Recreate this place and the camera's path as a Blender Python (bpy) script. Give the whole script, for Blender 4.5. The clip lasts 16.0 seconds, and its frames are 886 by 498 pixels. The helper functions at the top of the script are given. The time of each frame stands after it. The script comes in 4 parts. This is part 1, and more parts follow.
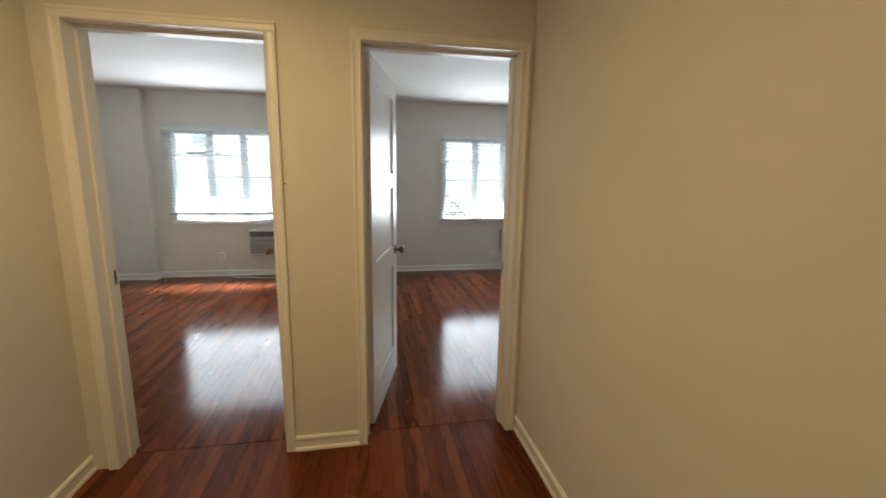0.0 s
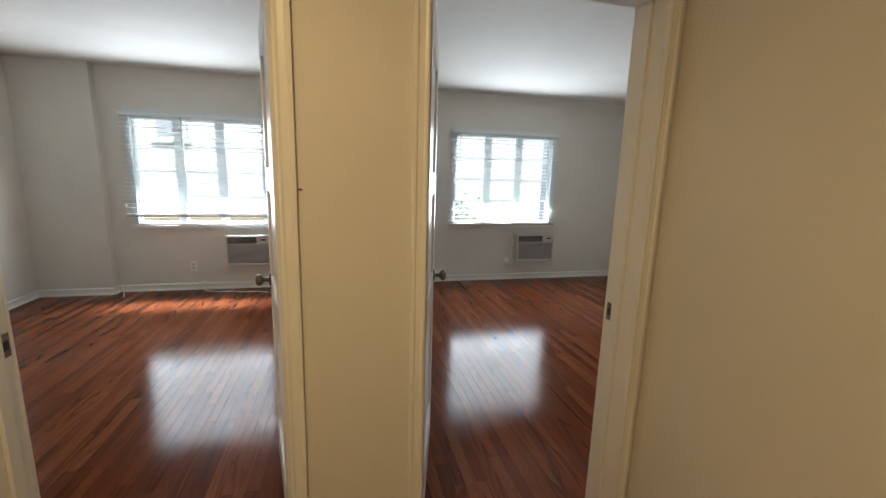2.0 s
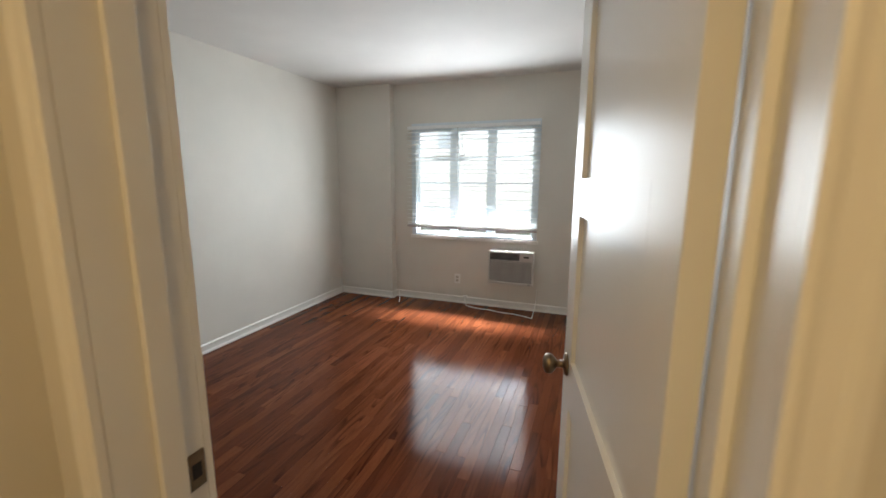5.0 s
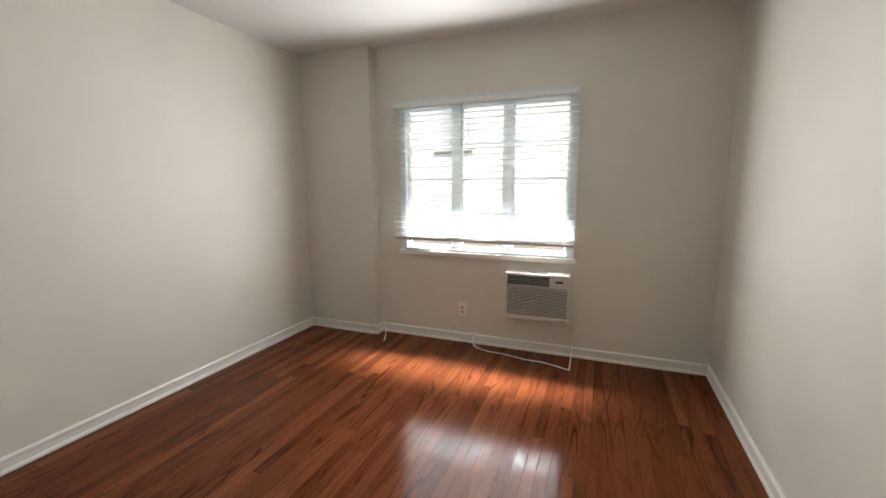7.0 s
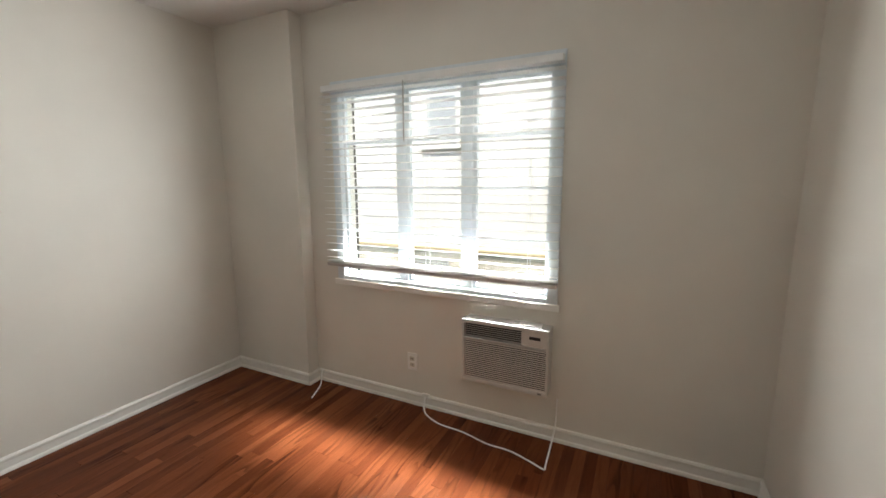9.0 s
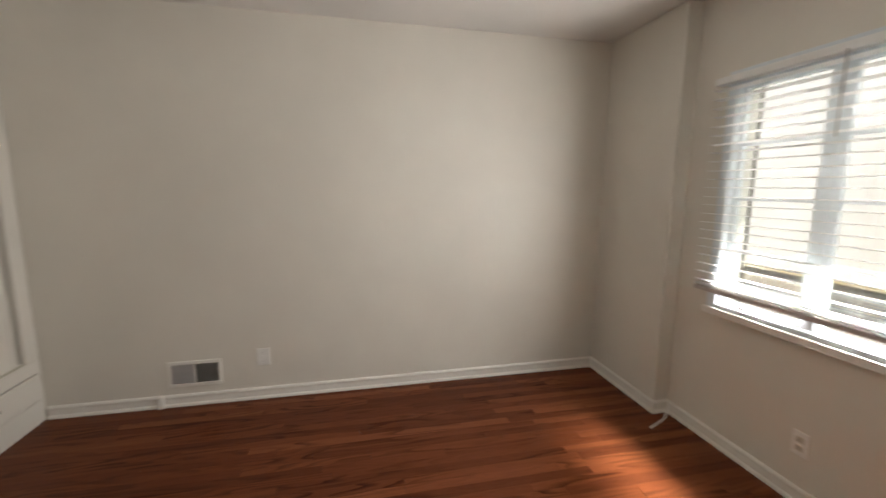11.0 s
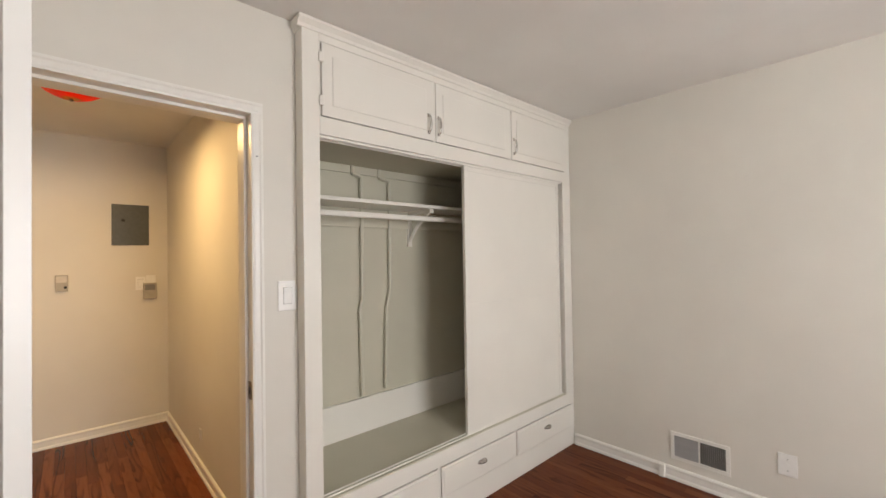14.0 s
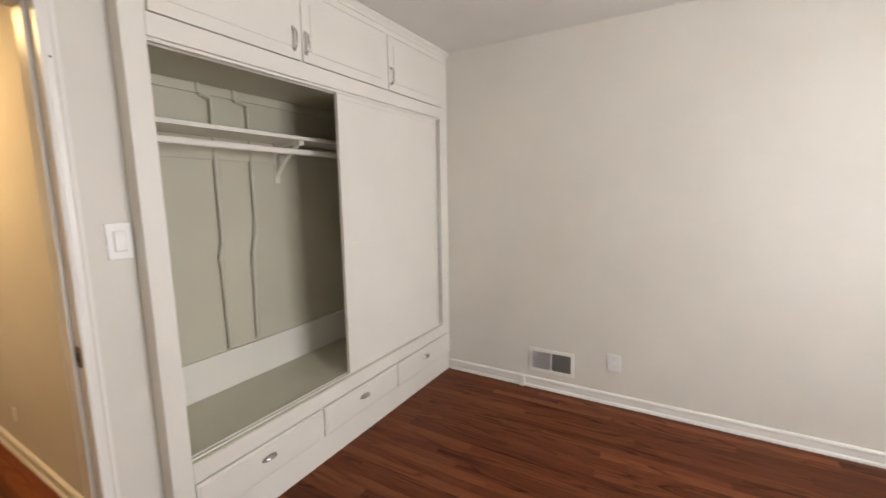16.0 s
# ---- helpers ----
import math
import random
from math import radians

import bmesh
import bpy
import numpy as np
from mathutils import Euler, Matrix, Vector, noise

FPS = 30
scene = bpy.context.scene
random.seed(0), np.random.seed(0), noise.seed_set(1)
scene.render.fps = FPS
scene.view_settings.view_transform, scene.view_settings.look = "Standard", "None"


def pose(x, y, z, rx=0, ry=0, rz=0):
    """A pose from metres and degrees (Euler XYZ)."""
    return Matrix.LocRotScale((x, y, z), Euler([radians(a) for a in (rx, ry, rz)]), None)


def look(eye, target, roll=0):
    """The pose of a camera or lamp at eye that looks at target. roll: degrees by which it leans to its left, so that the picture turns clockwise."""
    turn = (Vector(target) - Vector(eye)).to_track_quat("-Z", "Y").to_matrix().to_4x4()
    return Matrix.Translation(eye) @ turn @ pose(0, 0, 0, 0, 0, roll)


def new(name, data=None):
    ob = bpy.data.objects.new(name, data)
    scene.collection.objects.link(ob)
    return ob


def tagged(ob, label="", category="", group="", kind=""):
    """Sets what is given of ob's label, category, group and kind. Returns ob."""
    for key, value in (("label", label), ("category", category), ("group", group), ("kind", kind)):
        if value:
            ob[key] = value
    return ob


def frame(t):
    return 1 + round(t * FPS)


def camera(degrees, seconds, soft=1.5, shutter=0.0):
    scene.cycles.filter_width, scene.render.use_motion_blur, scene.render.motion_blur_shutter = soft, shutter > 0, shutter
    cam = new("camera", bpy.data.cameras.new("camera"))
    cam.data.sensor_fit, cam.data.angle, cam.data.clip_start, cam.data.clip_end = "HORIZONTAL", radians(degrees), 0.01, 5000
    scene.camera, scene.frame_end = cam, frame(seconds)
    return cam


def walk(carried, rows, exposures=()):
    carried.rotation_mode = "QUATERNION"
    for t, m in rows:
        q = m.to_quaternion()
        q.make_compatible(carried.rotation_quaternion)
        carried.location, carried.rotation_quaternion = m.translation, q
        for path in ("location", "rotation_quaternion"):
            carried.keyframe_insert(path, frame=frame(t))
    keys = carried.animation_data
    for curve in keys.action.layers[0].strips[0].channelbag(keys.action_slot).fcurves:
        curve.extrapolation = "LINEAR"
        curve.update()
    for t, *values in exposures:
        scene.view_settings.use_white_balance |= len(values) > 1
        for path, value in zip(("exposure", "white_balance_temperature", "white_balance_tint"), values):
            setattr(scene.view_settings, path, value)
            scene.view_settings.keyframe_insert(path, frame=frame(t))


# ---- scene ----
cam = camera(94.6, 16.0, shutter=0.35)
PATH = [
    (0, (-0.022, 0.655, 1.421), (0.338, 2.592, 1.075), 0.9),
    (0.5, (-0.045, 0.956, 1.439), (0.112, 2.921, 1.101), 1.4),
    (1, (-0.182, 1.257, 1.418), (-0.005, 3.221, 1.083), 1.3),
    (1.5, (-0.296, 1.444, 1.444), (-0.001, 3.389, 1.085), 1.2),
    (2, (-0.278, 1.474, 1.433), (0.184, 3.387, 1.074), 1.6),
    (2.5, (-0.317, 1.489, 1.436), (0.098, 3.411, 1.075), 1.8),
    (3, (-0.368, 1.528, 1.429), (-0.273, 3.491, 1.058), 1.3),
    (3.5, (-0.421, 1.576, 1.416), (-0.61, 3.53, 1.036), 0.7),
    (4, (-0.451, 1.841, 1.398), (-0.887, 3.756, 1.022), 0.0),
    (4.5, (-0.492, 2.105, 1.453), (-1.147, 3.961, 1.095), 0.9),
    (7, (-0.958, 3.546, 1.336), (-1.679, 5.385, 1.026), -0.3),
    (7.5, (-0.944, 3.893, 1.378), (-1.652, 5.742, 1.094), -0.2),
    (8, (-0.888, 4.205, 1.379), (-1.56, 6.065, 1.079), 0.2),
    (10.5, (-0.692, 4.82, 1.449), (-2.4, 5.808, 1.121), -0.8),
    (11, (-0.723, 4.776, 1.429), (-2.653, 5.207, 1.13), 0.4),
    (11.5, (-0.752, 4.633, 1.456), (-2.726, 4.562, 1.143), 1.2),
    (12, (-0.75, 4.61, 1.46), (-2.654, 4.081, 1.151), 0.9),
    (12.5, (-0.731, 4.585, 1.448), (-2.505, 3.706, 1.165), 0.3),
    (13, (-0.719, 4.573, 1.445), (-2.33, 3.411, 1.207), 0.1),
    (13.5, (-0.701, 4.573, 1.45), (-2.166, 3.213, 1.386), -0.4),
    (14, (-0.688, 4.565, 1.451), (-2.039, 3.089, 1.48), -0.9),
    (14.5, (-0.685, 4.561, 1.451), (-2.011, 3.064, 1.472), -1.0),
    (15, (-0.692, 4.551, 1.449), (-2.092, 3.124, 1.384), -0.8),
    (15.5, (-0.703, 4.528, 1.434), (-2.227, 3.247, 1.246), -0.8),
    (16, (-0.724, 4.513, 1.438), (-2.432, 3.509, 1.165), -0.9),
]
walk(cam, [(t, look(eye, target, roll)) for t, eye, target, roll in PATH],
     exposures=[(0.0, 3.3, 5950, 5), (2.0, 3.2, 5950, 5), (4.5, 3.15, 6050, 6), (6.8, 3.2, 6650, 9), (8.2, 3.2, 6650, 9), (10.5, 2.82, 6700, 11), (11.2, 3.12, 7150, 13), (12.0, 3.68, 6950, 13), (12.5, 3.68, 6900, 13), (16.0, 3.7, 6700, 14)])

# ---- light: sun over the roof on the facing house, sky, one warm hall lamp, plus added daylight lamps ----
world = bpy.data.worlds.new("sky")
scene.world = world
world.use_nodes = True
wn = world.node_tree.nodes
sky = wn.new("ShaderNodeTexSky")
sky.sky_type, sky.sun_disc = "NISHITA", False
sky.sun_elevation, sky.sun_rotation = radians(58), radians(200)
wn["Background"].inputs["Strength"].default_value = 0.045
world.node_tree.links.new(sky.outputs[0], wn["Background"].inputs["Color"])
sun_data = bpy.data.lights.new("sun", "SUN")
sun_data.energy, sun_data.angle, sun_data.color = 0.95, radians(0.5), (1.0, 0.95, 0.87)
sun = new("sun", sun_data)
sun.matrix_world = look((-3.0, -8.0, 14.0), (-1.0, 3.0, -4.5))
lamp_data = bpy.data.lights.new("hall_bulb", "AREA")       # light through the glass bowl
lamp_data.shape, lamp_data.size = "DISK", 0.24
lamp_data.energy, lamp_data.color = 1.75, (1.0, 0.665, 0.29)
hall_bulb = new("hall_bulb", lamp_data)
hall_bulb.location = (-0.70, 1.59, 2.308)
inner_data = bpy.data.lights.new("bulb_in_bowl", "POINT")
inner_data.energy, inner_data.color, inner_data.shadow_soft_size = 0.05, (1.0, 0.72, 0.36), 0.02
bulb_in_bowl = new("bulb_in_bowl", inner_data)
bulb_in_bowl.location = (-0.70, 1.59, 2.395)
sky_fill_data = bpy.data.lights.new("sky_fill_lamp", "AREA")   # added lamp, stands in for bright sky over the facing roof
sky_fill_data.shape, sky_fill_data.size, sky_fill_data.size_y = "RECTANGLE", 12.0, 3.7
sky_fill_data.spread = radians(64)
sky_fill_data.energy, sky_fill_data.color = 150.0, (1.0, 0.965, 0.925)
sky_fill_lamp = new("sky_fill_lamp", sky_fill_data)
sky_fill_lamp.matrix_world = look((0.0, 9.5, 5.25), (0.0, 6.5, 3.30))
for wx in (-1.875, 1.814):        # added lamps stand in for daylight at each opening: straight in, and steep under the blind
    for z, y, high, tilt, spread, watts in ((1.40, 6.655, 1.15, 0, 165, 4.3), (1.17, 6.955, 0.09, -54, 58, 3.7)):
        light_data = bpy.data.lights.new("daylight_fill", "AREA")
        light_data.shape, light_data.size, light_data.size_y = "RECTANGLE", 1.36, high
        light_data.energy, light_data.color, light_data.spread = watts, (0.94, 0.97, 1.0), radians(spread)
        daylight_lamp = new("daylight_fill", light_data)
        daylight_lamp.matrix_world = pose(wx, y, z, 90 + tilt, 0, 180)


# ---- materials ----
def nodes_of(name):
    m = bpy.data.materials.new(name)
    m.use_nodes = True
    nt = m.node_tree
    return m, nt, nt.nodes["Principled BSDF"], lambda a, b: nt.links.new(a, b)


def put(nt, kind, **values):
    n = nt.nodes.new(kind)
    for key, value in values.items():
        n.inputs[key.replace("_", " ")].default_value = value
    return n


def ramp(nt, fac, stops):
    r = nt.nodes.new("ShaderNodeValToRGB")
    while len(r.color_ramp.elements) < len(stops):
        r.color_ramp.elements.new(0.5)
    for e, (p, c) in zip(r.color_ramp.elements, stops):
        e.position, e.color = p, (*c, 1)
    nt.links.new(fac, r.inputs[0])
    return r


def paint(name, colour, rough=0.5, bump=0.12, scale=160.0, mottle=0.05):
    """Painted surface: roller stipple, faint uneven tone."""
    m, nt, b, link = nodes_of(name)
    co = nt.nodes.new("ShaderNodeTexCoord")
    big = put(nt, "ShaderNodeTexNoise", Scale=1.7, Detail=4.0)
    fine = put(nt, "ShaderNodeTexNoise", Scale=scale, Detail=3.0)
    link(co.outputs["Object"], big.inputs["Vector"])
    link(co.outputs["Object"], fine.inputs["Vector"])
    lo = tuple(c * (1 - mottle) for c in colour)
    hi = tuple(min(1, c * (1 + mottle * 0.6)) for c in colour)
    r = ramp(nt, big.outputs["Fac"], [(0.3, lo), (0.7, hi)])
    link(r.outputs["Color"], b.inputs["Base Color"])
    rr = put(nt, "ShaderNodeMapRange", To_Min=rough - 0.06, To_Max=rough + 0.06)
    link(big.outputs["Fac"], rr.inputs["Value"])
    link(rr.outputs["Result"], b.inputs["Roughness"])
    bp = put(nt, "ShaderNodeBump", Strength=bump, Distance=0.002)
    link(fine.outputs["Fac"], bp.inputs["Height"])
    link(bp.outputs["Normal"], b.inputs["Normal"])
    return m


def wood(name):
    """Red-brown stained oak strip, glossy varnish; grain runs along y, every board its own cut."""
    m, nt, b, link = nodes_of(name)
    co = nt.nodes.new("ShaderNodeNewGeometry")
    info = nt.nodes.new("ShaderNodeObjectInfo")
    add = nt.nodes.new("ShaderNodeMath")
    add.operation = "ADD"
    link(info.outputs["Random"], add.inputs[0])
    link(co.outputs["Random Per Island"], add.inputs[1])
    fr = nt.nodes.new("ShaderNodeMath")
    fr.operation = "FRACT"
    link(add.outputs[0], fr.inputs[0])
    off = nt.nodes.new("ShaderNodeCombineXYZ")
    mul = nt.nodes.new("ShaderNodeMath")
    mul.operation = "MULTIPLY"
    mul.inputs[1].default_value = 53.0
    link(fr.outputs[0], mul.inputs[0])
    link(mul.outputs[0], off.inputs[0])
    link(mul.outputs[0], off.inputs[2])
    va = nt.nodes.new("ShaderNodeVectorMath")
    link(co.outputs["Position"], va.inputs[0])
    link(off.outputs[0], va.inputs[1])
    # cathedral figure: contour lines of a long stretched field
    st = nt.nodes.new("ShaderNodeMapping")
    st.inputs["Scale"].default_value = (11.5, 1.25, 1.0)
    link(va.outputs[0], st.inputs["Vector"])
    field = put(nt, "ShaderNodeTexNoise", Scale=1.0, Detail=1.5, Roughness=0.4)
    link(st.outputs[0], field.inputs["Vector"])
    k = nt.nodes.new("ShaderNodeMath")
    k.operation = "MULTIPLY"
    k.inputs[1].default_value = 7.5
    link(field.outputs["Fac"], k.inputs[0])
    rings = nt.nodes.new("ShaderNodeMath")
    rings.operation = "FRACT"
    link(k.outputs[0], rings.inputs[0])
    grain_ramp = ramp(nt, rings.outputs[0], [(0.0, (0.36, 0.32, 0.30)), (0.25, (0.62, 0.59, 0.58)), (0.5, (1.0, 1.0, 1.0)), (0.92, (0.92, 0.91, 0.90)), (1.0, (0.40, 0.36, 0.34))])
    # the figure is bold on some stretches and faint on others
    st3 = nt.nodes.new("ShaderNodeMapping")
    st3.inputs["Scale"].default_value = (9.0, 1.3, 1.0)
    link(va.outputs[0], st3.inputs["Vector"])
    patchy = put(nt, "ShaderNodeTexNoise", Scale=1.0, Detail=3.0)
    link(st3.outputs[0], patchy.inputs["Vector"])
    bold = put(nt, "ShaderNodeMapRange", From_Min=0.44, From_Max=0.66, To_Min=0.14, To_Max=1.0)
    link(patchy.outputs["Fac"], bold.inputs["Value"])
    # pores
    st2 = nt.nodes.new("ShaderNodeMapping")
    st2.inputs["Scale"].default_value = (420.0, 14.0, 1.0)
    link(va.outputs[0], st2.inputs["Vector"])
    pores = put(nt, "ShaderNodeTexNoise", Scale=1.0, Detail=2.0)
    link(st2.outputs[0], pores.inputs["Vector"])
    pr = ramp(nt, pores.outputs["Fac"], [(0.36, (0.72, 0.72, 0.72)), (0.55, (1, 1, 1))])
    tone = ramp(nt, fr.outputs[0], [(0.0, (0.112, 0.030, 0.0118)), (0.3, (0.142, 0.039, 0.015)), (0.65, (0.168, 0.048, 0.018)), (0.9, (0.222, 0.068, 0.0265)), (1.0, (0.120, 0.032, 0.0128))])
    m1 = nt.nodes.new("ShaderNodeMixRGB")
    m1.blend_type = "MULTIPLY"
    link(bold.outputs["Result"], m1.inputs[0])
    link(tone.outputs["Color"], m1.inputs[1])
    link(grain_ramp.outputs["Color"], m1.inputs[2])
    m2 = nt.nodes.new("ShaderNodeMixRGB")
    m2.blend_type = "MULTIPLY"
    m2.inputs[0].default_value = 0.6
    link(m1.outputs[0], m2.inputs[1])
    link(pr.outputs["Color"], m2.inputs[2])
    link(m2.outputs[0], b.inputs["Base Color"])
    wear = put(nt, "ShaderNodeTexNoise", Scale=2.3, Detail=5.0)
    link(co.outputs["Position"], wear.inputs["Vector"])
    rr = put(nt, "ShaderNodeMapRange", From_Min=0.3, From_Max=0.7, To_Min=0.11, To_Max=0.18)
    link(wear.outputs["Fac"], rr.inputs["Value"])
    link(rr.outputs["Result"], b.inputs["Roughness"])
    b.inputs["IOR"].default_value = 1.36
    b.inputs["Specular IOR Level"].default_value = 0.17
    bp = put(nt, "ShaderNodeBump", Strength=0.13, Distance=0.001)
    link(grain_ramp.outputs["Color"], bp.inputs["Height"])
    bp2 = put(nt, "ShaderNodeBump", Strength=0.10, Distance=0.003)
    swell = put(nt, "ShaderNodeTexNoise", Scale=9.0, Detail=1.0)
    link(va.outputs[0], swell.inputs["Vector"])
    link(swell.outputs["Fac"], bp2.inputs["Height"])
    link(bp.outputs["Normal"], bp2.inputs["Normal"])
    link(bp2.outputs["Normal"], b.inputs["Normal"])
    return m


def plain(name, colour, rough=0.4, metal=0.0, spots=0.06):
    m, nt, b, link = nodes_of(name)
    co = nt.nodes.new("ShaderNodeTexCoord")
    n = put(nt, "ShaderNodeTexNoise", Scale=35.0, Detail=4.0)
    link(co.outputs["Object"], n.inputs["Vector"])
    r = ramp(nt, n.outputs["Fac"], [(0.3, tuple(c * (1 - spots) for c in colour)), (0.7, tuple(min(1, c * (1 + spots)) for c in colour))])
    link(r.outputs["Color"], b.inputs["Base Color"])
    rr = put(nt, "ShaderNodeMapRange", To_Min=rough * 0.8, To_Max=rough * 1.2)
    link(n.outputs["Fac"], rr.inputs["Value"])
    link(rr.outputs["Result"], b.inputs["Roughness"])
    b.inputs["Metallic"].default_value = metal
    return m


def pane_glass(name):
    m, nt, b, link = nodes_of(name)
    tr = nt.nodes.new("ShaderNodeBsdfTransparent")
    tr.inputs[0].default_value = (0.93, 0.95, 0.94, 1)
    gl = nt.nodes.new("ShaderNodeBsdfGlossy")
    gl.inputs["Roughness"].default_value = 0.02
    fz = put(nt, "ShaderNodeFresnel", IOR=1.45)
    mx = nt.nodes.new("ShaderNodeMixShader")
    link(fz.outputs[0], mx.inputs[0])
    link(tr.outputs[0], mx.inputs[1])
    link(gl.outputs[0], mx.inputs[2])
    link(mx.outputs[0], nt.nodes["Material Output"].inputs["Surface"])
    return m


WALL = paint("wall_paint", (0.72, 0.69, 0.625), 0.55)
CEIL = paint("ceiling_paint", (0.76, 0.74, 0.71), 0.75, 0.2, 120)
TRIM = paint("trim_paint", (0.82, 0.80, 0.75), 0.36, 0.06, 60, 0.03)
CABINET = paint("cabinet_paint", (0.78, 0.755, 0.69), 0.32, 0.07, 45, 0.04)
INSIDE = paint("closet_inside_paint", (0.55, 0.525, 0.42), 0.5, 0.15, 60, 0.07)
DOOR = paint("door_paint", (0.80, 0.79, 0.76), 0.34, 0.05, 40, 0.03)
FLOOR = wood("oak_floor")
JOINT = plain("floor_joint", (0.035, 0.012, 0.006), 0.6)
STEEL_WHITE = plain("window_paint", (0.68, 0.74, 0.78), 0.3, 0.0, 0.04)
BLIND = plain("blind_slat", (0.80, 0.81, 0.80), 0.35, 0.0, 0.03)
RAIL = plain("blind_rail", (0.46, 0.42, 0.39), 0.4)
GLASS = pane_glass("window_glass")
PLASTIC = plain("white_plastic", (0.84, 0.83, 0.80), 0.32, 0.0, 0.03)
IVORY = plain("ivory_plastic", (0.60, 0.56, 0.49), 0.38, 0.0, 0.04)
AC_WHITE = plain("ac_plastic", (0.60, 0.585, 0.55), 0.4, 0.0, 0.04)
BEIGE = plain("beige_plastic", (0.40, 0.37, 0.31), 0.42, 0.0, 0.06)
AC_GREY = plain("ac_grille_grey", (0.42, 0.41, 0.39), 0.45)
# near-black parts, and sheets that stand in for shade inside hollows
DARK = plain("black_and_hollow_shade", (0.012, 0.012, 0.013), 0.5)
CHROME = plain("chrome", (0.72, 0.70, 0.67), 0.14, 1.0, 0.05)
BRONZE = plain("bronze", (0.23, 0.17, 0.11), 0.32, 1.0, 0.2)
PANEL_GREY = plain("panel_grey", (0.075, 0.082, 0.075), 0.38, 0.0, 0.1)
VENT_DARK = plain("vent_dark", (0.20, 0.20, 0.19), 0.5)
VENT_SLAT = plain("vent_slat", (0.44, 0.43, 0.42), 0.4)
STUCCO = paint("stucco", (0.66, 0.64, 0.605), 0.9, 0.8, 70, 0.06)
STUCCO_BAND = paint("stucco_band", (0.40, 0.36, 0.29), 0.9, 0.7, 70, 0.08)
LEDGE = paint("ochre_ledge", (0.42, 0.34, 0.20), 0.9, 0.6, 60, 0.08)
PANE_GREY = plain("outside_pane", (0.40, 0.41, 0.42), 0.3)
OUT_GREY = plain("outside_grey", (0.22, 0.24, 0.26), 0.6)
# for unseen outside pieces, dark so that they bounce little light
UNSEEN_DARK = paint("unseen_dark", (0.055, 0.045, 0.038), 0.85, 0.4, 50, 0.15)
DIM_GROUND = paint("dim_ground", (0.085, 0.07, 0.055), 0.95, 0.9, 30, 0.3)
CONCRETE = paint("concrete", (0.36, 0.34, 0.31), 0.9, 0.7, 40, 0.15)
LEAF = plain("leaf", (0.06, 0.11, 0.03), 0.5, 0.0, 0.4)
BARK = plain("bark", (0.12, 0.085, 0.06), 0.85, 0.0, 0.3)
RED_GLASS, _nt, _b, _l = nodes_of("red_glass")
_co = _nt.nodes.new("ShaderNodeTexCoord")
_grad = _nt.nodes.new("ShaderNodeTexGradient")
_grad.gradient_type = "SPHERICAL"
_map = _nt.nodes.new("ShaderNodeMapping")
_map.inputs["Location"].default_value = (0.70 / 0.14, -1.59 / 0.14, -2.318 / 0.14)
_map.inputs["Scale"].default_value = (1 / 0.14, 1 / 0.14, 1 / 0.14)
_l(_co.outputs["Object"], _map.inputs["Vector"])
_l(_map.outputs[0], _grad.inputs["Vector"])
_r = ramp(_nt, _grad.outputs["Fac"], [(0.0, (0.75, 0.060, 0.020)), (0.66, (0.74, 0.075, 0.020)), (0.78, (0.42, 0.20, 0.012)), (1.0, (0.38, 0.22, 0.015))])
_tl = _nt.nodes.new("ShaderNodeBsdfTranslucent")
_mx = _nt.nodes.new("ShaderNodeMixShader")
_mx.inputs[0].default_value = 0.6
_l(_r.outputs["Color"], _b.inputs["Base Color"])
_l(_r.outputs["Color"], _tl.inputs["Color"])
_b.inputs["Roughness"].default_value = 0.12
_l(_b.outputs[0], _mx.inputs[1])
_l(_tl.outputs[0], _mx.inputs[2])
_l(_mx.outputs[0], _nt.nodes["Material Output"].inputs["Surface"])


# ---- mesh helpers ----
def box(bm, x0, x1, y0, y1, z0, z1, bevel=0.0):
    """Adds a box; with bevel, its edges are rounded off by one chamfer."""
    t = bmesh.new()
    bmesh.ops.create_cube(t, size=1.0)
    for v in t.verts:
        v.co = Vector(((x0 + x1) / 2 + v.co.x * (x1 - x0), (y0 + y1) / 2 + v.co.y * (y1 - y0), (z0 + z1) / 2 + v.co.z * (z1 - z0)))
    if bevel:
        bmesh.ops.bevel(t, geom=t.edges[:], offset=bevel, segments=2, profile=0.6, affect="EDGES")
    join(bm, t)
    return bm


def join(bm, t):
    me = bpy.data.meshes.new("tmp")
    t.to_mesh(me)
    t.free()
    bm.from_mesh(me)
    bpy.data.meshes.remove(me)


def tube(bm, pts, r, sides=10):
    """A round bar along a line of points."""
    pts = [Vector(p) for p in pts]
    rings = []
    for i, p in enumerate(pts):
        d = (pts[min(i + 1, len(pts) - 1)] - pts[max(i - 1, 0)]).normalized()
        a = d.orthogonal().normalized() if not rings else (rings[-1][1] - d * rings[-1][1].dot(d)).normalized()
        c = d.cross(a)
        rings.append(([bm.verts.new(p + r * (math.cos(q) * a + math.sin(q) * c)) for q in [2 * math.pi * k / sides for k in range(sides)]], a))
    for (u, _), (v, _) in zip(rings, rings[1:]):
        for k in range(sides):
            bm.faces.new((u[k], u[(k + 1) % sides], v[(k + 1) % sides], v[k]))
    bm.faces.new(rings[0][0][::-1])
    bm.faces.new(rings[-1][0])
    return bm


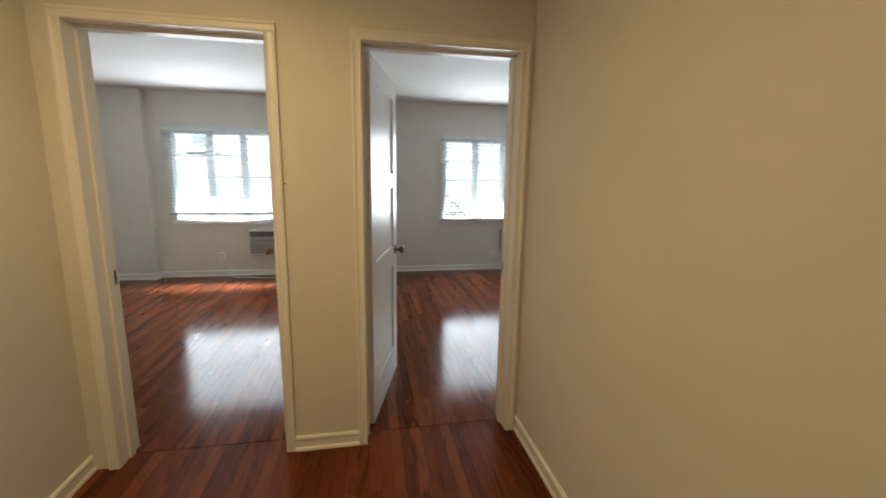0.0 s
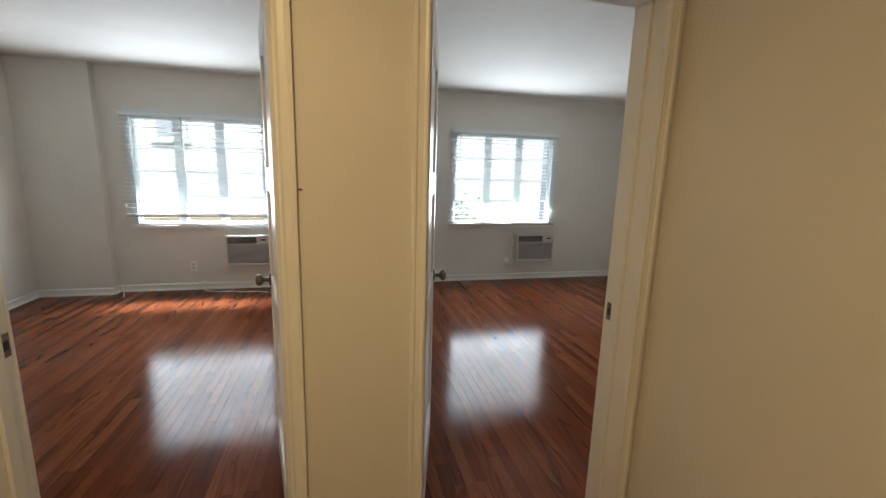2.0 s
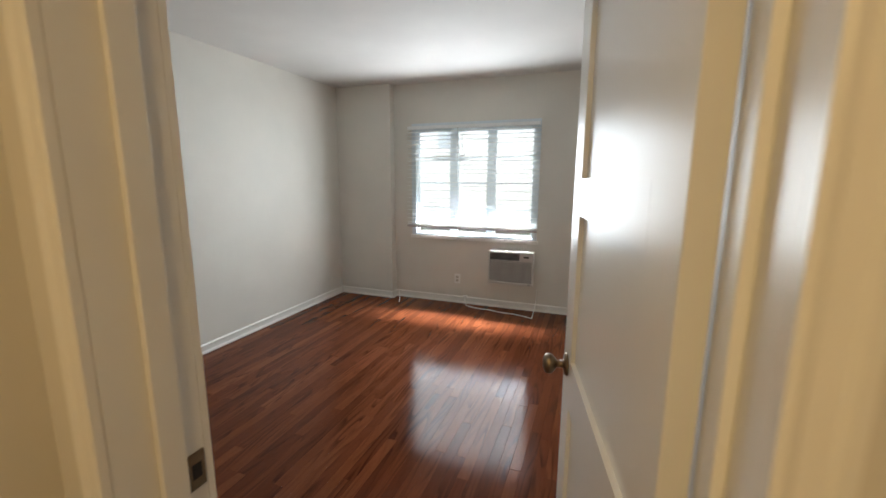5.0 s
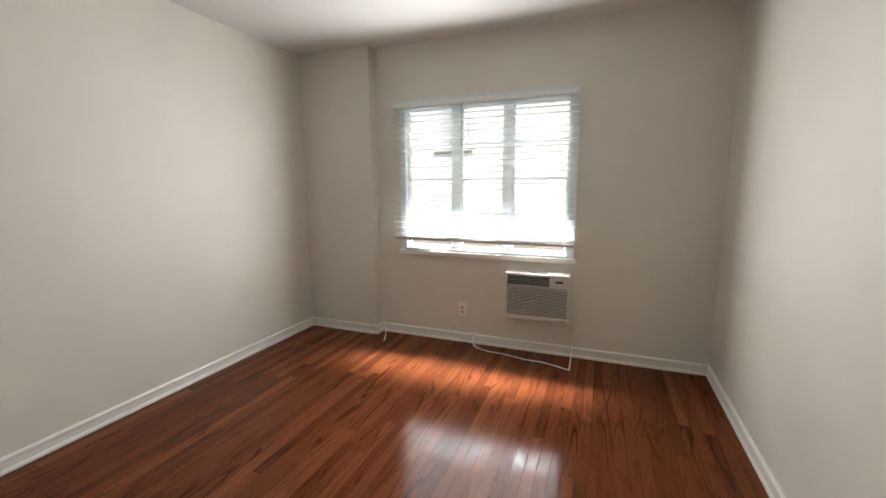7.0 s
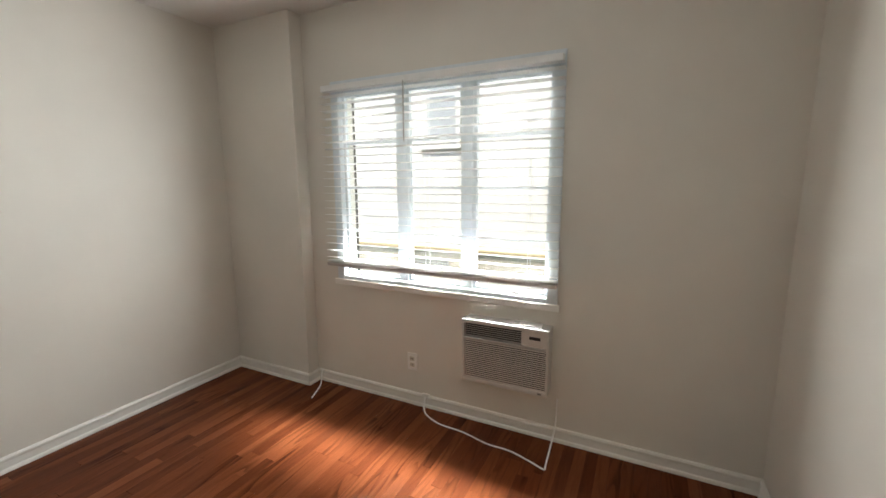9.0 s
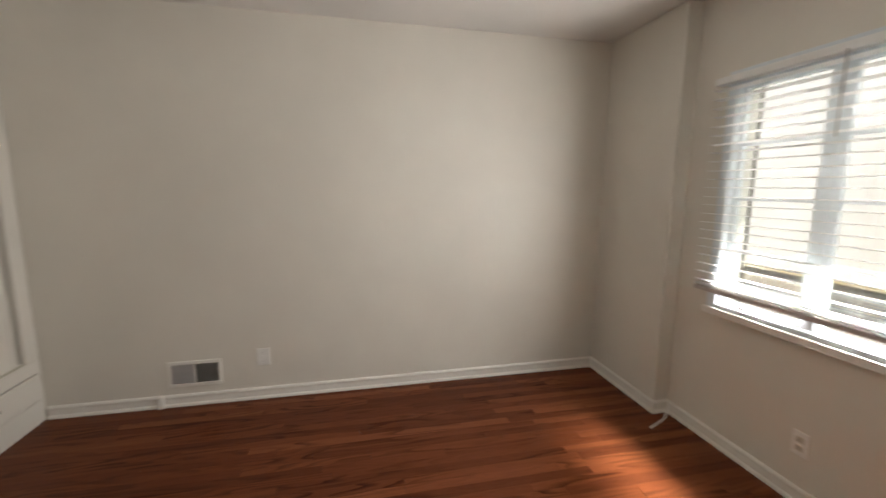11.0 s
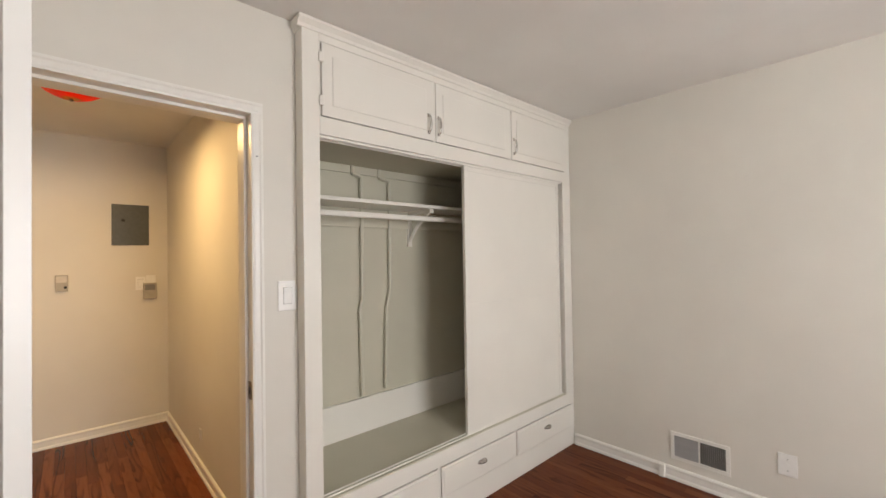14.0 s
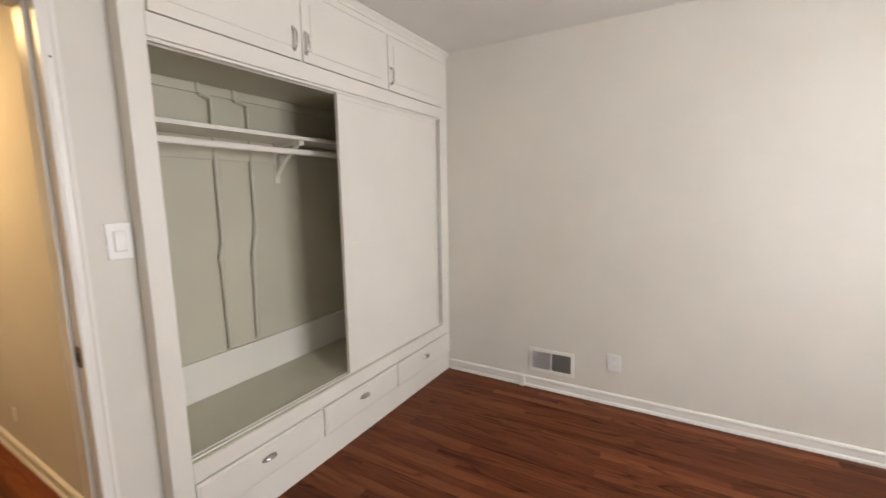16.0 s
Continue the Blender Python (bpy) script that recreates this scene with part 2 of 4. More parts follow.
def lathe(bm, profile, place=Matrix.Identity(4), sides=28):
    """Turns a profile of (radius, height) round z, then moves it."""
    rows = [[bm.verts.new(place @ Vector((r * math.cos(2 * math.pi * k / sides), r * math.sin(2 * math.pi * k / sides), z))) for k in range(sides)] for r, z in profile]
    for u, v in zip(rows, rows[1:]):
        for k in range(sides):
            bm.faces.new((u[k], u[(k + 1) % sides], v[(k + 1) % sides], v[k]))
    bm.faces.new(rows[0][::-1])
    bm.faces.new(rows[-1])
    return bm


def sweep(bm, profile, a, b, out, up=Vector((0, 0, 1))):
    """A moulding: a profile of (out, up) drawn straight from a to b, with capped ends."""
    a, b, out = Vector(a), Vector(b), Vector(out)
    u = [bm.verts.new(a + out * p + up * q) for p, q in profile]
    v = [bm.verts.new(b + out * p + up * q) for p, q in profile]
    n = len(profile)
    for k in range(n):
        bm.faces.new((u[k], u[(k + 1) % n], v[(k + 1) % n], v[k]))
    bm.faces.new(u[::-1])
    bm.faces.new(v)
    bmesh.ops.recalc_face_normals(bm, faces=bm.faces[:])
    return bm


def finish(name, bm, material, smooth=False):
    me = bpy.data.meshes.new(name)
    bmesh.ops.recalc_face_normals(bm, faces=bm.faces[:])
    bm.to_mesh(me)
    bm.free()
    me.materials.append(material)
    if smooth:
        for p in me.polygons:
            p.use_smooth = True
    return new(name, me)


def part(name, bm, material, parent, label="", smooth=False):
    """Links a bmesh in world metres as one mesh under a thing or a part."""
    ob = finish(name, bm, material, smooth)
    ob.parent = parent
    base = parent.matrix_world if parent.parent is None else parent.parent.matrix_world @ parent.matrix_basis
    ob.matrix_parent_inverse = Matrix.Identity(4)
    ob.matrix_basis = base.inverted() @ Matrix.Identity(4)
    bpy.context.view_layer.update()
    if label:
        tagged(ob, label)
    return ob


def thing(name, base, label, category, group=""):
    ob = new(name)
    ob.empty_display_size = 0.05
    ob.location = base
    bpy.context.view_layer.update()
    return tagged(ob, label, category, group)


def bx(*a, **k):
    return box(bmesh.new(), *a, **k)


def structure(name, bm, material, label, category):
    return tagged(finish(name, bm, material), label, category, kind="structure")


def wall(name, along, f0, f1, a0, a1, z0, z1, openings, label, material=None):
    """A wall with thickness from f0 to f1, openings (a0, a1, z0, z1) right through it."""
    cut_a = sorted({a0, a1, *[v for o in openings for v in o[:2]]})
    cut_z = sorted({z0, z1, *[v for o in openings for v in o[2:]]})
    bm = bmesh.new()
    made = {}

    def vert(a, f, z):
        key = (a, f, z)
        if key not in made:
            made[key] = bm.verts.new((a, f, z) if along == "x" else (f, a, z))
        return made[key]

    def solid(i, j):
        if not (0 <= i < len(cut_a) - 1 and 0 <= j < len(cut_z) - 1):
            return False
        ca, cz = (cut_a[i] + cut_a[i + 1]) / 2, (cut_z[j] + cut_z[j + 1]) / 2
        return not any(o[0] < ca < o[1] and o[2] < cz < o[3] for o in openings)

    for i in range(len(cut_a) - 1):
        for j in range(len(cut_z) - 1):
            if not solid(i, j):
                continue
            p, q, r, s = cut_a[i], cut_a[i + 1], cut_z[j], cut_z[j + 1]
            for f in (f0, f1):
                bm.faces.new((vert(p, f, r), vert(q, f, r), vert(q, f, s), vert(p, f, s)))
            if not solid(i - 1, j):
                bm.faces.new((vert(p, f0, r), vert(p, f1, r), vert(p, f1, s), vert(p, f0, s)))
            if not solid(i + 1, j):
                bm.faces.new((vert(q, f0, r), vert(q, f1, r), vert(q, f1, s), vert(q, f0, s)))
            if not solid(i, j - 1):
                bm.faces.new((vert(p, f0, r), vert(q, f0, r), vert(q, f1, r), vert(p, f1, r)))
            if not solid(i, j + 1):
                bm.faces.new((vert(p, f0, s), vert(q, f0, s), vert(q, f1, s), vert(p, f1, s)))
    return structure(name, bm, material or WALL, label, "wall")


# ---- plan ----
H = 2.47
XW, XE = -3.535, -0.21          # bedroom, west and east faces
X2W, X2E = -0.09, 3.735         # second bedroom
YN = 6.745                      # window wall, inner face
YH, YR = 2.69, 2.84             # hall wall, hall face and room face
HW, HE, HS = -1.350, 0.80, 0.130  # hall faces
D1, D2 = (-1.225, -0.455), (-0.04, 0.73)
DH = 2.03
W1, W2 = (-2.600, -1.150, 0.755, 2.035), (1.073, 2.555, 0.755, 2.025)

wall("wall_north", "x", YN, YN + 0.2, -3.70, 3.90, 0.0, H + 0.15, [W1, W2], "off-white painted window wall with two openings")
wall("wall_west", "y", XW - 0.15, XW, 2.20, YN, 0.0, H + 0.15, [], "off-white painted plaster bedroom wall")
wall("wall_between", "y", XE, X2W, YR, YN, 0.0, H + 0.15, [], "off-white painted wall between the two bedrooms")
door_wall = wall("wall_doors", "x", YH, YR, HW - 0.11, 3.90, 0.0, H + 0.15, [(D1[0] - 0.018, D1[1] + 0.018, 0.0, DH + 0.018), (D2[0] - 0.018, D2[1] + 0.018, 0.0, DH + 0.018)], "off-white painted wall with two doorways to bedrooms")
wall("wall_hall_west", "y", HW - 0.11, HW, HS, YH, 0.0, H + 0.15, [], "cream painted hall side wall")
wall("wall_hall_east", "y", HE, HE + 0.12, HS, YH, 0.0, H + 0.15, [], "cream painted hall side wall, bare")
wall("wall_hall_south", "x", HS - 0.12, HS, HW - 0.11, HE + 0.12, 0.0, H + 0.15, [], "cream painted hall end wall with fuse panel")
wall("wall_east", "y", X2E, X2E + 0.165, YR, YN, 0.0, H + 0.15, [], "off-white painted second bedroom wall")
# added dark layer, out of view, keeps bounced light off the facing house
wall("wall_outside", "x", YN + 0.203, YN + 0.225, -4.2, 4.4, -0.6, H + 0.15, [W1, W2], "unseen dark sheet outside the window wall, cuts bounced light", UNSEEN_DARK)
structure("pilaster", bx(XW, -2.825, 6.642, YN, 0.0, H, bevel=0.006), WALL, "shallow painted corner pilaster beside the window", "pilaster")
structure("ceiling", bx(-3.69, 3.89, 0.1, YN + 0.1, H, H + 0.12), CEIL, "smooth white painted ceiling", "ceiling")
# added overhang, out of view, blocks the steepest sky light
structure("roof_slab", bx(-4.2, 4.4, -0.4, 7.15, H + 0.17, H + 0.42), UNSEEN_DARK, "unseen dark slab added over the rooms, overhanging the windows", "roof")
floor = structure("floor", bx(-3.69, 3.89, 0.1, YN + 0.1, -0.16, -0.007), JOINT, "red-brown varnished oak strip floor", "floor")

part("paint_chip", lathe(bmesh.new(), [(0.0001, 0.0006), (0.0035, 0.0006), (0.0048, 0)], pose(-0.400, YH, 1.380, 90, 0, 0) @ Matrix.Diagonal((1.4, 0.7, 1, 1)), 9), BARK, door_wall)

# ---- skirting ----
SKIRT = [(0, 0), (0.019, 0), (0.019, 0.008), (0.016, 0.016), (0.011, 0.021), (0.0105, 0.056), (0.014, 0.060), (0.0145, 0.070), (0.009, 0.078), (0, 0.080)]
CAS = 0.046


def skirting(a, b, out):
    bm = sweep(bmesh.new(), SKIRT, a, b, out)
    return structure("baseboard", bm, TRIM, "white painted baseboard with rounded shoe moulding", "baseboard")


skirting((XW, 2.92, 0), (XW, 6.642, 0), (1, 0, 0))
skirting((XW, 6.642, 0), (-2.825, 6.642, 0), (0, -1, 0))
skirting((-2.825, 6.624, 0), (-2.825, YN, 0), (1, 0, 0))
skirting((-2.825, YN, 0), (XE, YN, 0), (0, -1, 0))
skirting((XE, YR, 0), (XE, YN, 0), (-1, 0, 0))
skirting((D1[1] + CAS, YR, 0), (XE, YR, 0), (0, 1, 0))
skirting((X2W, YR + 0.0, 0), (X2W, YN, 0), (1, 0, 0))
skirting((X2W, YN, 0), (X2E, YN, 0), (0, -1, 0))
skirting((X2E, YR, 0), (X2E, YN, 0), (-1, 0, 0))
skirting((D2[1] + CAS, YR, 0), (X2E, YR, 0), (0, 1, 0))
skirting((D1[1] + CAS, YH, 0), (D2[0] - CAS, YH, 0), (0, -1, 0))
skirting((HW, HS, 0), (HW, YH, 0), (1, 0, 0))
skirting((HE, HS, 0), (HE, YH, 0), (-1, 0, 0))
skirting((HW, HS, 0), (HE, HS, 0), (0, 1, 0))

# ---- door frames ----
CASING = [(0, 0), (0.014, 0), (0.016, 0.006), (0.013, 0.014), (0.013, 0.030), (0.017, 0.036), (0.016, CAS), (0, CAS)]


def door_frame(name, x0, x1, label, strike_x, strike_side):
    f = tagged(finish(name, box(box(box(bmesh.new(), x0 - 0.018, x0, YH + 0.001, YR - 0.001, 0, DH + 0.018), x1, x1 + 0.018, YH + 0.001, YR - 0.001, 0, DH + 0.018), x0, x1, YH + 0.001, YR - 0.001, DH, DH + 0.018), TRIM), label, "door frame", kind="structure")
    stop = bmesh.new()
    box(stop, x0, x0 + 0.012, YR - 0.085, YR - 0.042, 0, DH - 0.012, 0.002)
    box(stop, x1 - 0.012, x1, YR - 0.085, YR - 0.042, 0, DH - 0.012, 0.002)
    box(stop, x0, x1, YR - 0.085, YR - 0.042, DH - 0.012, DH, 0.002)
    part("door_stop", stop, TRIM, f)
    for y, out in ((YH, -1), (YR, 1)):
        lo, hi = x0, x1
        up = Vector((0, 0, 1))
        side = Vector((1, 0, 0))
        for x, s in ((lo, -1), (hi, 1)):
            bm = sweep(bmesh.new(), CASING, (x, y, 0), (x, y, DH), (0, out, 0), side * s)
            part("casing", bm, TRIM, f)
        bm = sweep(bmesh.new(), CASING, (lo - CAS, y, DH), (hi + CAS, y, DH), (0, out, 0), up)
        part("casing", bm, TRIM, f)
    d = strike_side
    bm = bx(min(strike_x, strike_x + d * 0.003), max(strike_x, strike_x + d * 0.003), YR - 0.036, YR - 0.004, 0.885, 0.955, bevel=0.001)
    sp = part("strike_plate", bm, BRONZE, f, "dark bronze strike plate")
    # black plate for the shade in the latch hole
    part("latch_hole", bx(min(strike_x + d * 0.003, strike_x + d * 0.0045), max(strike_x + d * 0.003, strike_x + d * 0.0045), YR - 0.030, YR - 0.012, 0.906, 0.934), DARK, sp)
    return f


frame_1 = door_frame("door_frame_1", D1[0], D1[1], "white painted door frame to the first bedroom", D1[0], 1)
# black disc drawn for the shade of a nail hole
part("nail_hole", lathe(bmesh.new(), [(0.0001, 0.0006), (0.003, 0.0006), (0.0036, 0)], pose(D1[0] - 0.022, YR + 0.0131, 1.86, -90, 0, 0), 10), DARK, frame_1)
door_frame("door_frame_2", D2[0], D2[1], "white painted door frame to the second bedroom", D2[1], -1)


def panel_door(name, width, hinge, turn, mirror, label):
    """A three-panel door with knobs and hinges. Local x runs from the hinge to the latch, local y is 0 on the face that lies on the hinge side."""
    root = tagged(thing(name, (0, 0, 0), label, "door"), kind="structure")
    th, h = 0.035, DH - 0.005
    rails = [0.012, 0.215, 0.815, 0.945, 1.345, 1.440, 1.905, h]
    st = 0.115
    leaf = bmesh.new()
    box(leaf, 0.003, st, -th, 0, rails[0], h, 0.0015)
    box(leaf, width - st, width - 0.003, -th, 0, rails[0], h, 0.0015)
    for a, b in ((0, 1), (2, 3), (4, 5), (6, 7)):
        box(leaf, st, width - st, -th, 0, rails[a], rails[b])
    ob = part("leaf", leaf, DOOR, root)
    for a, b in ((1, 2), (3, 4), (5, 6)):
        part("panel", bx(st, width - st, -th + 0.012, -0.012, rails[a], rails[b]), DOOR, ob)
    for side in (0, 1):
        y0 = 0.0 if side else -th
        d = 1 if side else -1
        kx, kz = width - 0.065, 0.918
        m = pose(kx, y0, kz, -90 * d, 0, 0)
        knob = lathe(bmesh.new(), [(0.032, 0), (0.032, 0.004), (0.028, 0.008), (0.011, 0.010), (0.010, 0.030), (0.017, 0.034), (0.026, 0.042), (0.0285, 0.052), (0.025, 0.062), (0.012, 0.067), (0.001, 0.068)], m)
        part("knob", knob, BRONZE, root, "dark bronze door knob", smooth=True)
    part("latch_plate", bx(width - 0.0035, width - 0.001, -th + 0.006, -0.006, 0.89, 0.95), BRONZE, root, "dark bronze latch plate")
    for z in (0.22, 1.02, 1.80):
        hg = bmesh.new()
        tube(hg, [(-0.003, 0.006, z - 0.045), (-0.003, 0.006, z + 0.045)], 0.006, 8)
        box(hg, -0.001, 0.028, -0.001, 0.002, z - 0.044, z + 0.044)
        part("hinge", hg, TRIM, root)
    root.matrix_basis = pose(hinge[0], hinge[1], 0, 0, 0, turn) @ Matrix.Diagonal((1, mirror, 1, 1))
    return root


# leaf along -x when shut; opened into each bedroom
panel_door("door_1", 0.745, (-0.459, 2.846), 101.5, -1, "white three-panel bedroom door standing open")
panel_door("door_2", 0.745, (-0.036, 2.846), 76.0, 1, "white three-panel door standing open into the second bedroom")


# ---- windows: three-light steel casements ----
def window(name, x0, x1, z0, z1, label):
    w = tagged(thing(name, ((x0 + x1) / 2, YN + 0.06, z0), label, "window"), kind="structure")
    ya, yb = YN - 0.012, YN + 0.075
    t = 0.055
    fr = bmesh.new()
    box(fr, x0, x0 + t, ya, yb, z0, z1, 0.003)
    box(fr, x1 - t, x1, ya, yb, z0, z1, 0.003)
    box(fr, x0 + t, x1 - t, ya, yb, z1 - 0.075, z1, 0.003)
    box(fr, x0 + t, x1 - t, ya, yb, z0, z0 + 0.045, 0.003)
    frame_ob = part("window_frame", fr, STEEL_WHITE, w)
    part("window_sill", bx(x0 - 0.015, x1 + 0.015, YN - 0.028, YN - 0.0125, z0 - 0.016, z0 + 0.022, bevel=0.004), TRIM, w)
    ia, ib, ja, jb = x0 + t, x1 - t, z0 + 0.045, z1 - 0.075
    wide = (ib - ia)
    cuts = [ia, ia + wide * 0.335, ia + wide * 0.655, ib]
    for k in (1, 2):
        part("mullion", bx(cuts[k] - 0.026, cuts[k] + 0.026, YN + 0.022, YN + 0.07, ja, jb, bevel=0.003), STEEL_WHITE, w)
    for k in range(3):
        a = cuts[k] + (0.026 if k else 0)
        b = cuts[k + 1] - (0.026 if k < 2 else 0)
        sash = bmesh.new()
        s = 0.022
        box(sash, a, a + s, YN + 0.030, YN + 0.058, ja, jb, 0.002)
        box(sash, b - s, b, YN + 0.030, YN + 0.058, ja, jb, 0.002)
        box(sash, a + s, b - s, YN + 0.030, YN + 0.058, jb - s, jb, 0.002)
        box(sash, a + s, b - s, YN + 0.030, YN + 0.058, ja, ja + s, 0.002)
        so = part("sash", sash, STEEL_WHITE, w)
        rows = 4
        hh = (jb - ja - 2 * s) / rows
        for r in range(1, rows):
            zc = ja + s + r * hh
            part("muntin", bx(a + s, b - s, YN + 0.032, YN + 0.054, zc - 0.009, zc + 0.009, bevel=0.002), STEEL_WHITE, so)
        for r in range(rows):
            lo, hi = ja + s + r * hh + (0.009 if r else 0), ja + s + (r + 1) * hh - (0.009 if r < rows - 1 else 0)
            p = part("pane", bx(a + s, b - s, YN + 0.042, YN + 0.045, lo, hi), GLASS, so)
            p.visible_shadow = False
        if k != 1:
            lev = bmesh.new()
            lx = a + (b - a) * (0.33 if k == 0 else 0.6)
            box(lev, lx - 0.02, lx + 0.02, YN + 0.010, YN + 0.030, ja + 0.002, ja + 0.014, 0.003)
            tube(lev, [(lx, YN + 0.012, ja + 0.010), (lx - 0.03, YN - 0.008, ja + 0.035), (lx - 0.045, YN - 0.010, ja + 0.03)], 0.005, 8)
            part("crank_handle", lev, AC_GREY, w, "grey metal casement crank")
    return w


window("window_1", *W1, "white steel casement window, three lights")
window("window_2", *W2, "white steel casement window with lowered blind")


def blind(x0, x1, top, bottom, label, cord_x, pitch=0.046):
    """Slatted blind hung in front of a window, slats open and level."""
    y = YN - 0.052
    b = thing("window_blind", ((x0 + x1) / 2, y, top), label, "window blind", "bedroom window blinds")
    part("head_rail", bx(x0 + 0.01, x1 - 0.01, y - 0.024, y + 0.024, top - 0.035, top, bevel=0.003), BLIND, b)
    part("bottom_rail", bx(x0, x1, y - 0.026, y + 0.026, bottom, bottom + 0.022, bevel=0.005), RAIL, b, "grey-brown bottom rail")
    slat = bmesh.new()
    n = 5
    top_row, low_row = [], []
    half = 0.025
    for k in range(n + 1):
        v = -half + 2 * half * k / n
        crown = 0.0026 * (1 - (v / half) ** 2)
        top_row.append([slat.verts.new((x, v, crown + 0.0007)) for x in (x0, x1)])
        low_row.append([slat.verts.new((x, v, crown - 0.0007)) for x in (x0, x1)])
    for k in range(n):
        slat.faces.new((top_row[k][0], top_row[k][1], top_row[k + 1][1], top_row[k + 1][0]))
        slat.faces.new((low_row[k + 1][0], low_row[k + 1][1], low_row[k][1], low_row[k][0]))
        for e in (0, 1):
            slat.faces.new((top_row[k][e], top_row[k + 1][e], low_row[k + 1][e], low_row[k][e]))
    for row in (0, n):
        slat.faces.new((top_row[row][0], top_row[row][1], low_row[row][1], low_row[row][0]))
    first = part("slat", slat, BLIND, b)
    zs = []
    z = top - 0.06
    while z > bottom + 0.05:
        zs.append(z)
        z -= pitch
    zs += [bottom + 0.030, bottom + 0.037]
    rng = random.Random(4)
    base = b.matrix_world.inverted()
    for i, z in enumerate(zs):
        o = first if i == 0 else first.copy()
        if i:
            scene.collection.objects.link(o)
        o.matrix_basis = base @ pose(0, y, z, 0 if z < bottom + 0.045 else -4 + rng.uniform(-1.5, 1.5), rng.uniform(-0.06, 0.06), 0)
    for f in (0.1, 0.5, 0.9):
        lx = x0 + (x1 - x0) * f
        cords = bmesh.new()
        tube(cords, [(lx, y - 0.027, top - 0.03), (lx, y - 0.027, bottom + 0.02)], 0.0011, 5)
        tube(cords, [(lx, y + 0.027, top - 0.03), (lx, y + 0.027, bottom + 0.02)], 0.0011, 5)
        part("ladder_cord", cords, BLIND, b)
    part("tilt_wand", tube(bmesh.new(), [(cord_x, y - 0.030, top - 0.03), (cord_x, y - 0.032, top - 0.36)], 0.004, 8), AC_GREY, b, "thin grey tilt wand")
    return b


blind(-2.632, -1.145, 2.0, 0.873, "white slatted blind drawn almost to the sill", -2.02)
blind(1.045, 2.560, 2.0, 0.775, "white slatted blind lowered fully over the window", 1.17)


# ---- room air conditioners through the wall ----
def air_conditioner(x0, x1, z0, z1, y0, label, paper):
    y1 = YN + 0.06
    a = thing("air_conditioner", ((x0 + x1) / 2, YN, z0), label, "air conditioner", "wall air conditioners")
    wide, high = x1 - x0, z1 - z0
    zg = z1 - high * 0.27
    part("housing", bx(x0 + 0.003, x1 - 0.003, y0 + 0.034, y1, z0 + 0.003, z1 - 0.003, bevel=0.006), AC_WHITE, a)
    part("front_sill", bx(x0, x1, y0, y0 + 0.034, z0, z0 + 0.026, bevel=0.006), AC_WHITE, a)
    part("front_head", bx(x0, x1, y0, y0 + 0.034, z1 - 0.022, z1, bevel=0.006), AC_WHITE, a)
    part("front_side", bx(x0, x0 + 0.014, y0 + 0.001, y0 + 0.034, z0 + 0.026, z1 - 0.022, bevel=0.003), AC_WHITE, a)
    part("front_side", bx(x1 - 0.014, x1, y0 + 0.001, y0 + 0.034, z0 + 0.026, z1 - 0.022, bevel=0.003), AC_WHITE, a)
    xc = x0 + wide * 0.70
    part("control_panel", bx(xc, x1 - 0.014, y0 + 0.002, y0 + 0.032, zg, z1 - 0.022, bevel=0.003), AC_WHITE, a)
    part("display", bx(xc + wide * 0.09, x1 - wide * 0.09, y0 + 0.0005, y0 + 0.004, zg + high * 0.105, zg + high * 0.15), DARK, a, "small black display")
    # black sheet gives the shade of a deep outlet behind the louvres
    part("outlet_cavity", bx(x0 + 0.014, xc, y0 + 0.026, y0 + 0.031, zg, z1 - 0.022), DARK, a)
    louvre = bx(x0 + 0.016, xc - 0.002, y0 + 0.006, y0 + 0.012, -0.0012, 0.0012)
    l0 = part("louvre", louvre, AC_GREY, a)
    base = a.matrix_world.inverted()
    for k in range(6):
        o = l0 if k == 0 else l0.copy()
        if k:
            scene.collection.objects.link(o)
        o.matrix_basis = base @ Matrix.Translation((0, 0, zg + 0.008 + k * (z1 - 0.03 - zg) / 6))
    part("trim_strip", bx(x0 + 0.014, x1 - 0.014, y0 - 0.003, y0 + 0.03, zg - 0.016, zg - 0.001, bevel=0.003), AC_GREY, a, "grey trim strip")
    # the dark between grille slats is this black sheet, not depth
    part("grille_back", bx(x0 + 0.014, x1 - 0.014, y0 + 0.022, y0 + 0.031, z0 + 0.026, zg - 0.016), DARK, a)
    n = 20
    step = (zg - 0.016 - z0 - 0.026) / n
    slat = bx(x0 + 0.015, x1 - 0.015, y0 + 0.003, y0 + 0.006, -step * 0.24, step * 0.24)
    s0 = part("grille_slat", slat, AC_WHITE, a)
    for k in range(n):
        o = s0 if k == 0 else s0.copy()
        if k:
            scene.collection.objects.link(o)
        o.matrix_basis = base @ Matrix.Translation((0, 0, z0 + 0.026 + (k + 0.5) * step))
    part("badge", bx(x1 - 0.05, x1 - 0.03, y0 - 0.001, y0 + 0.002, z0 + 0.008, z0 + 0.018), VENT_DARK, a)
    if paper:
        pm = bmesh.new()
        box(pm, x1 - 0.17, x1 - 0.05, y0 + 0.02, y0 + 0.09, z1, z1 + 0.006, 0.002)
        tagged(finish("folded_leaflet", pm, PLASTIC), "white folded leaflet lying on the air conditioner", "paper")
    return a


air_conditioner(-1.648, -1.164, 0.296, 0.660, 6.635, "white wall air conditioner with slatted grille", True)
air_conditioner(2.005, 2.548, 0.275, 0.652, 6.600, "white wall air conditioner under the lowered blind", False)


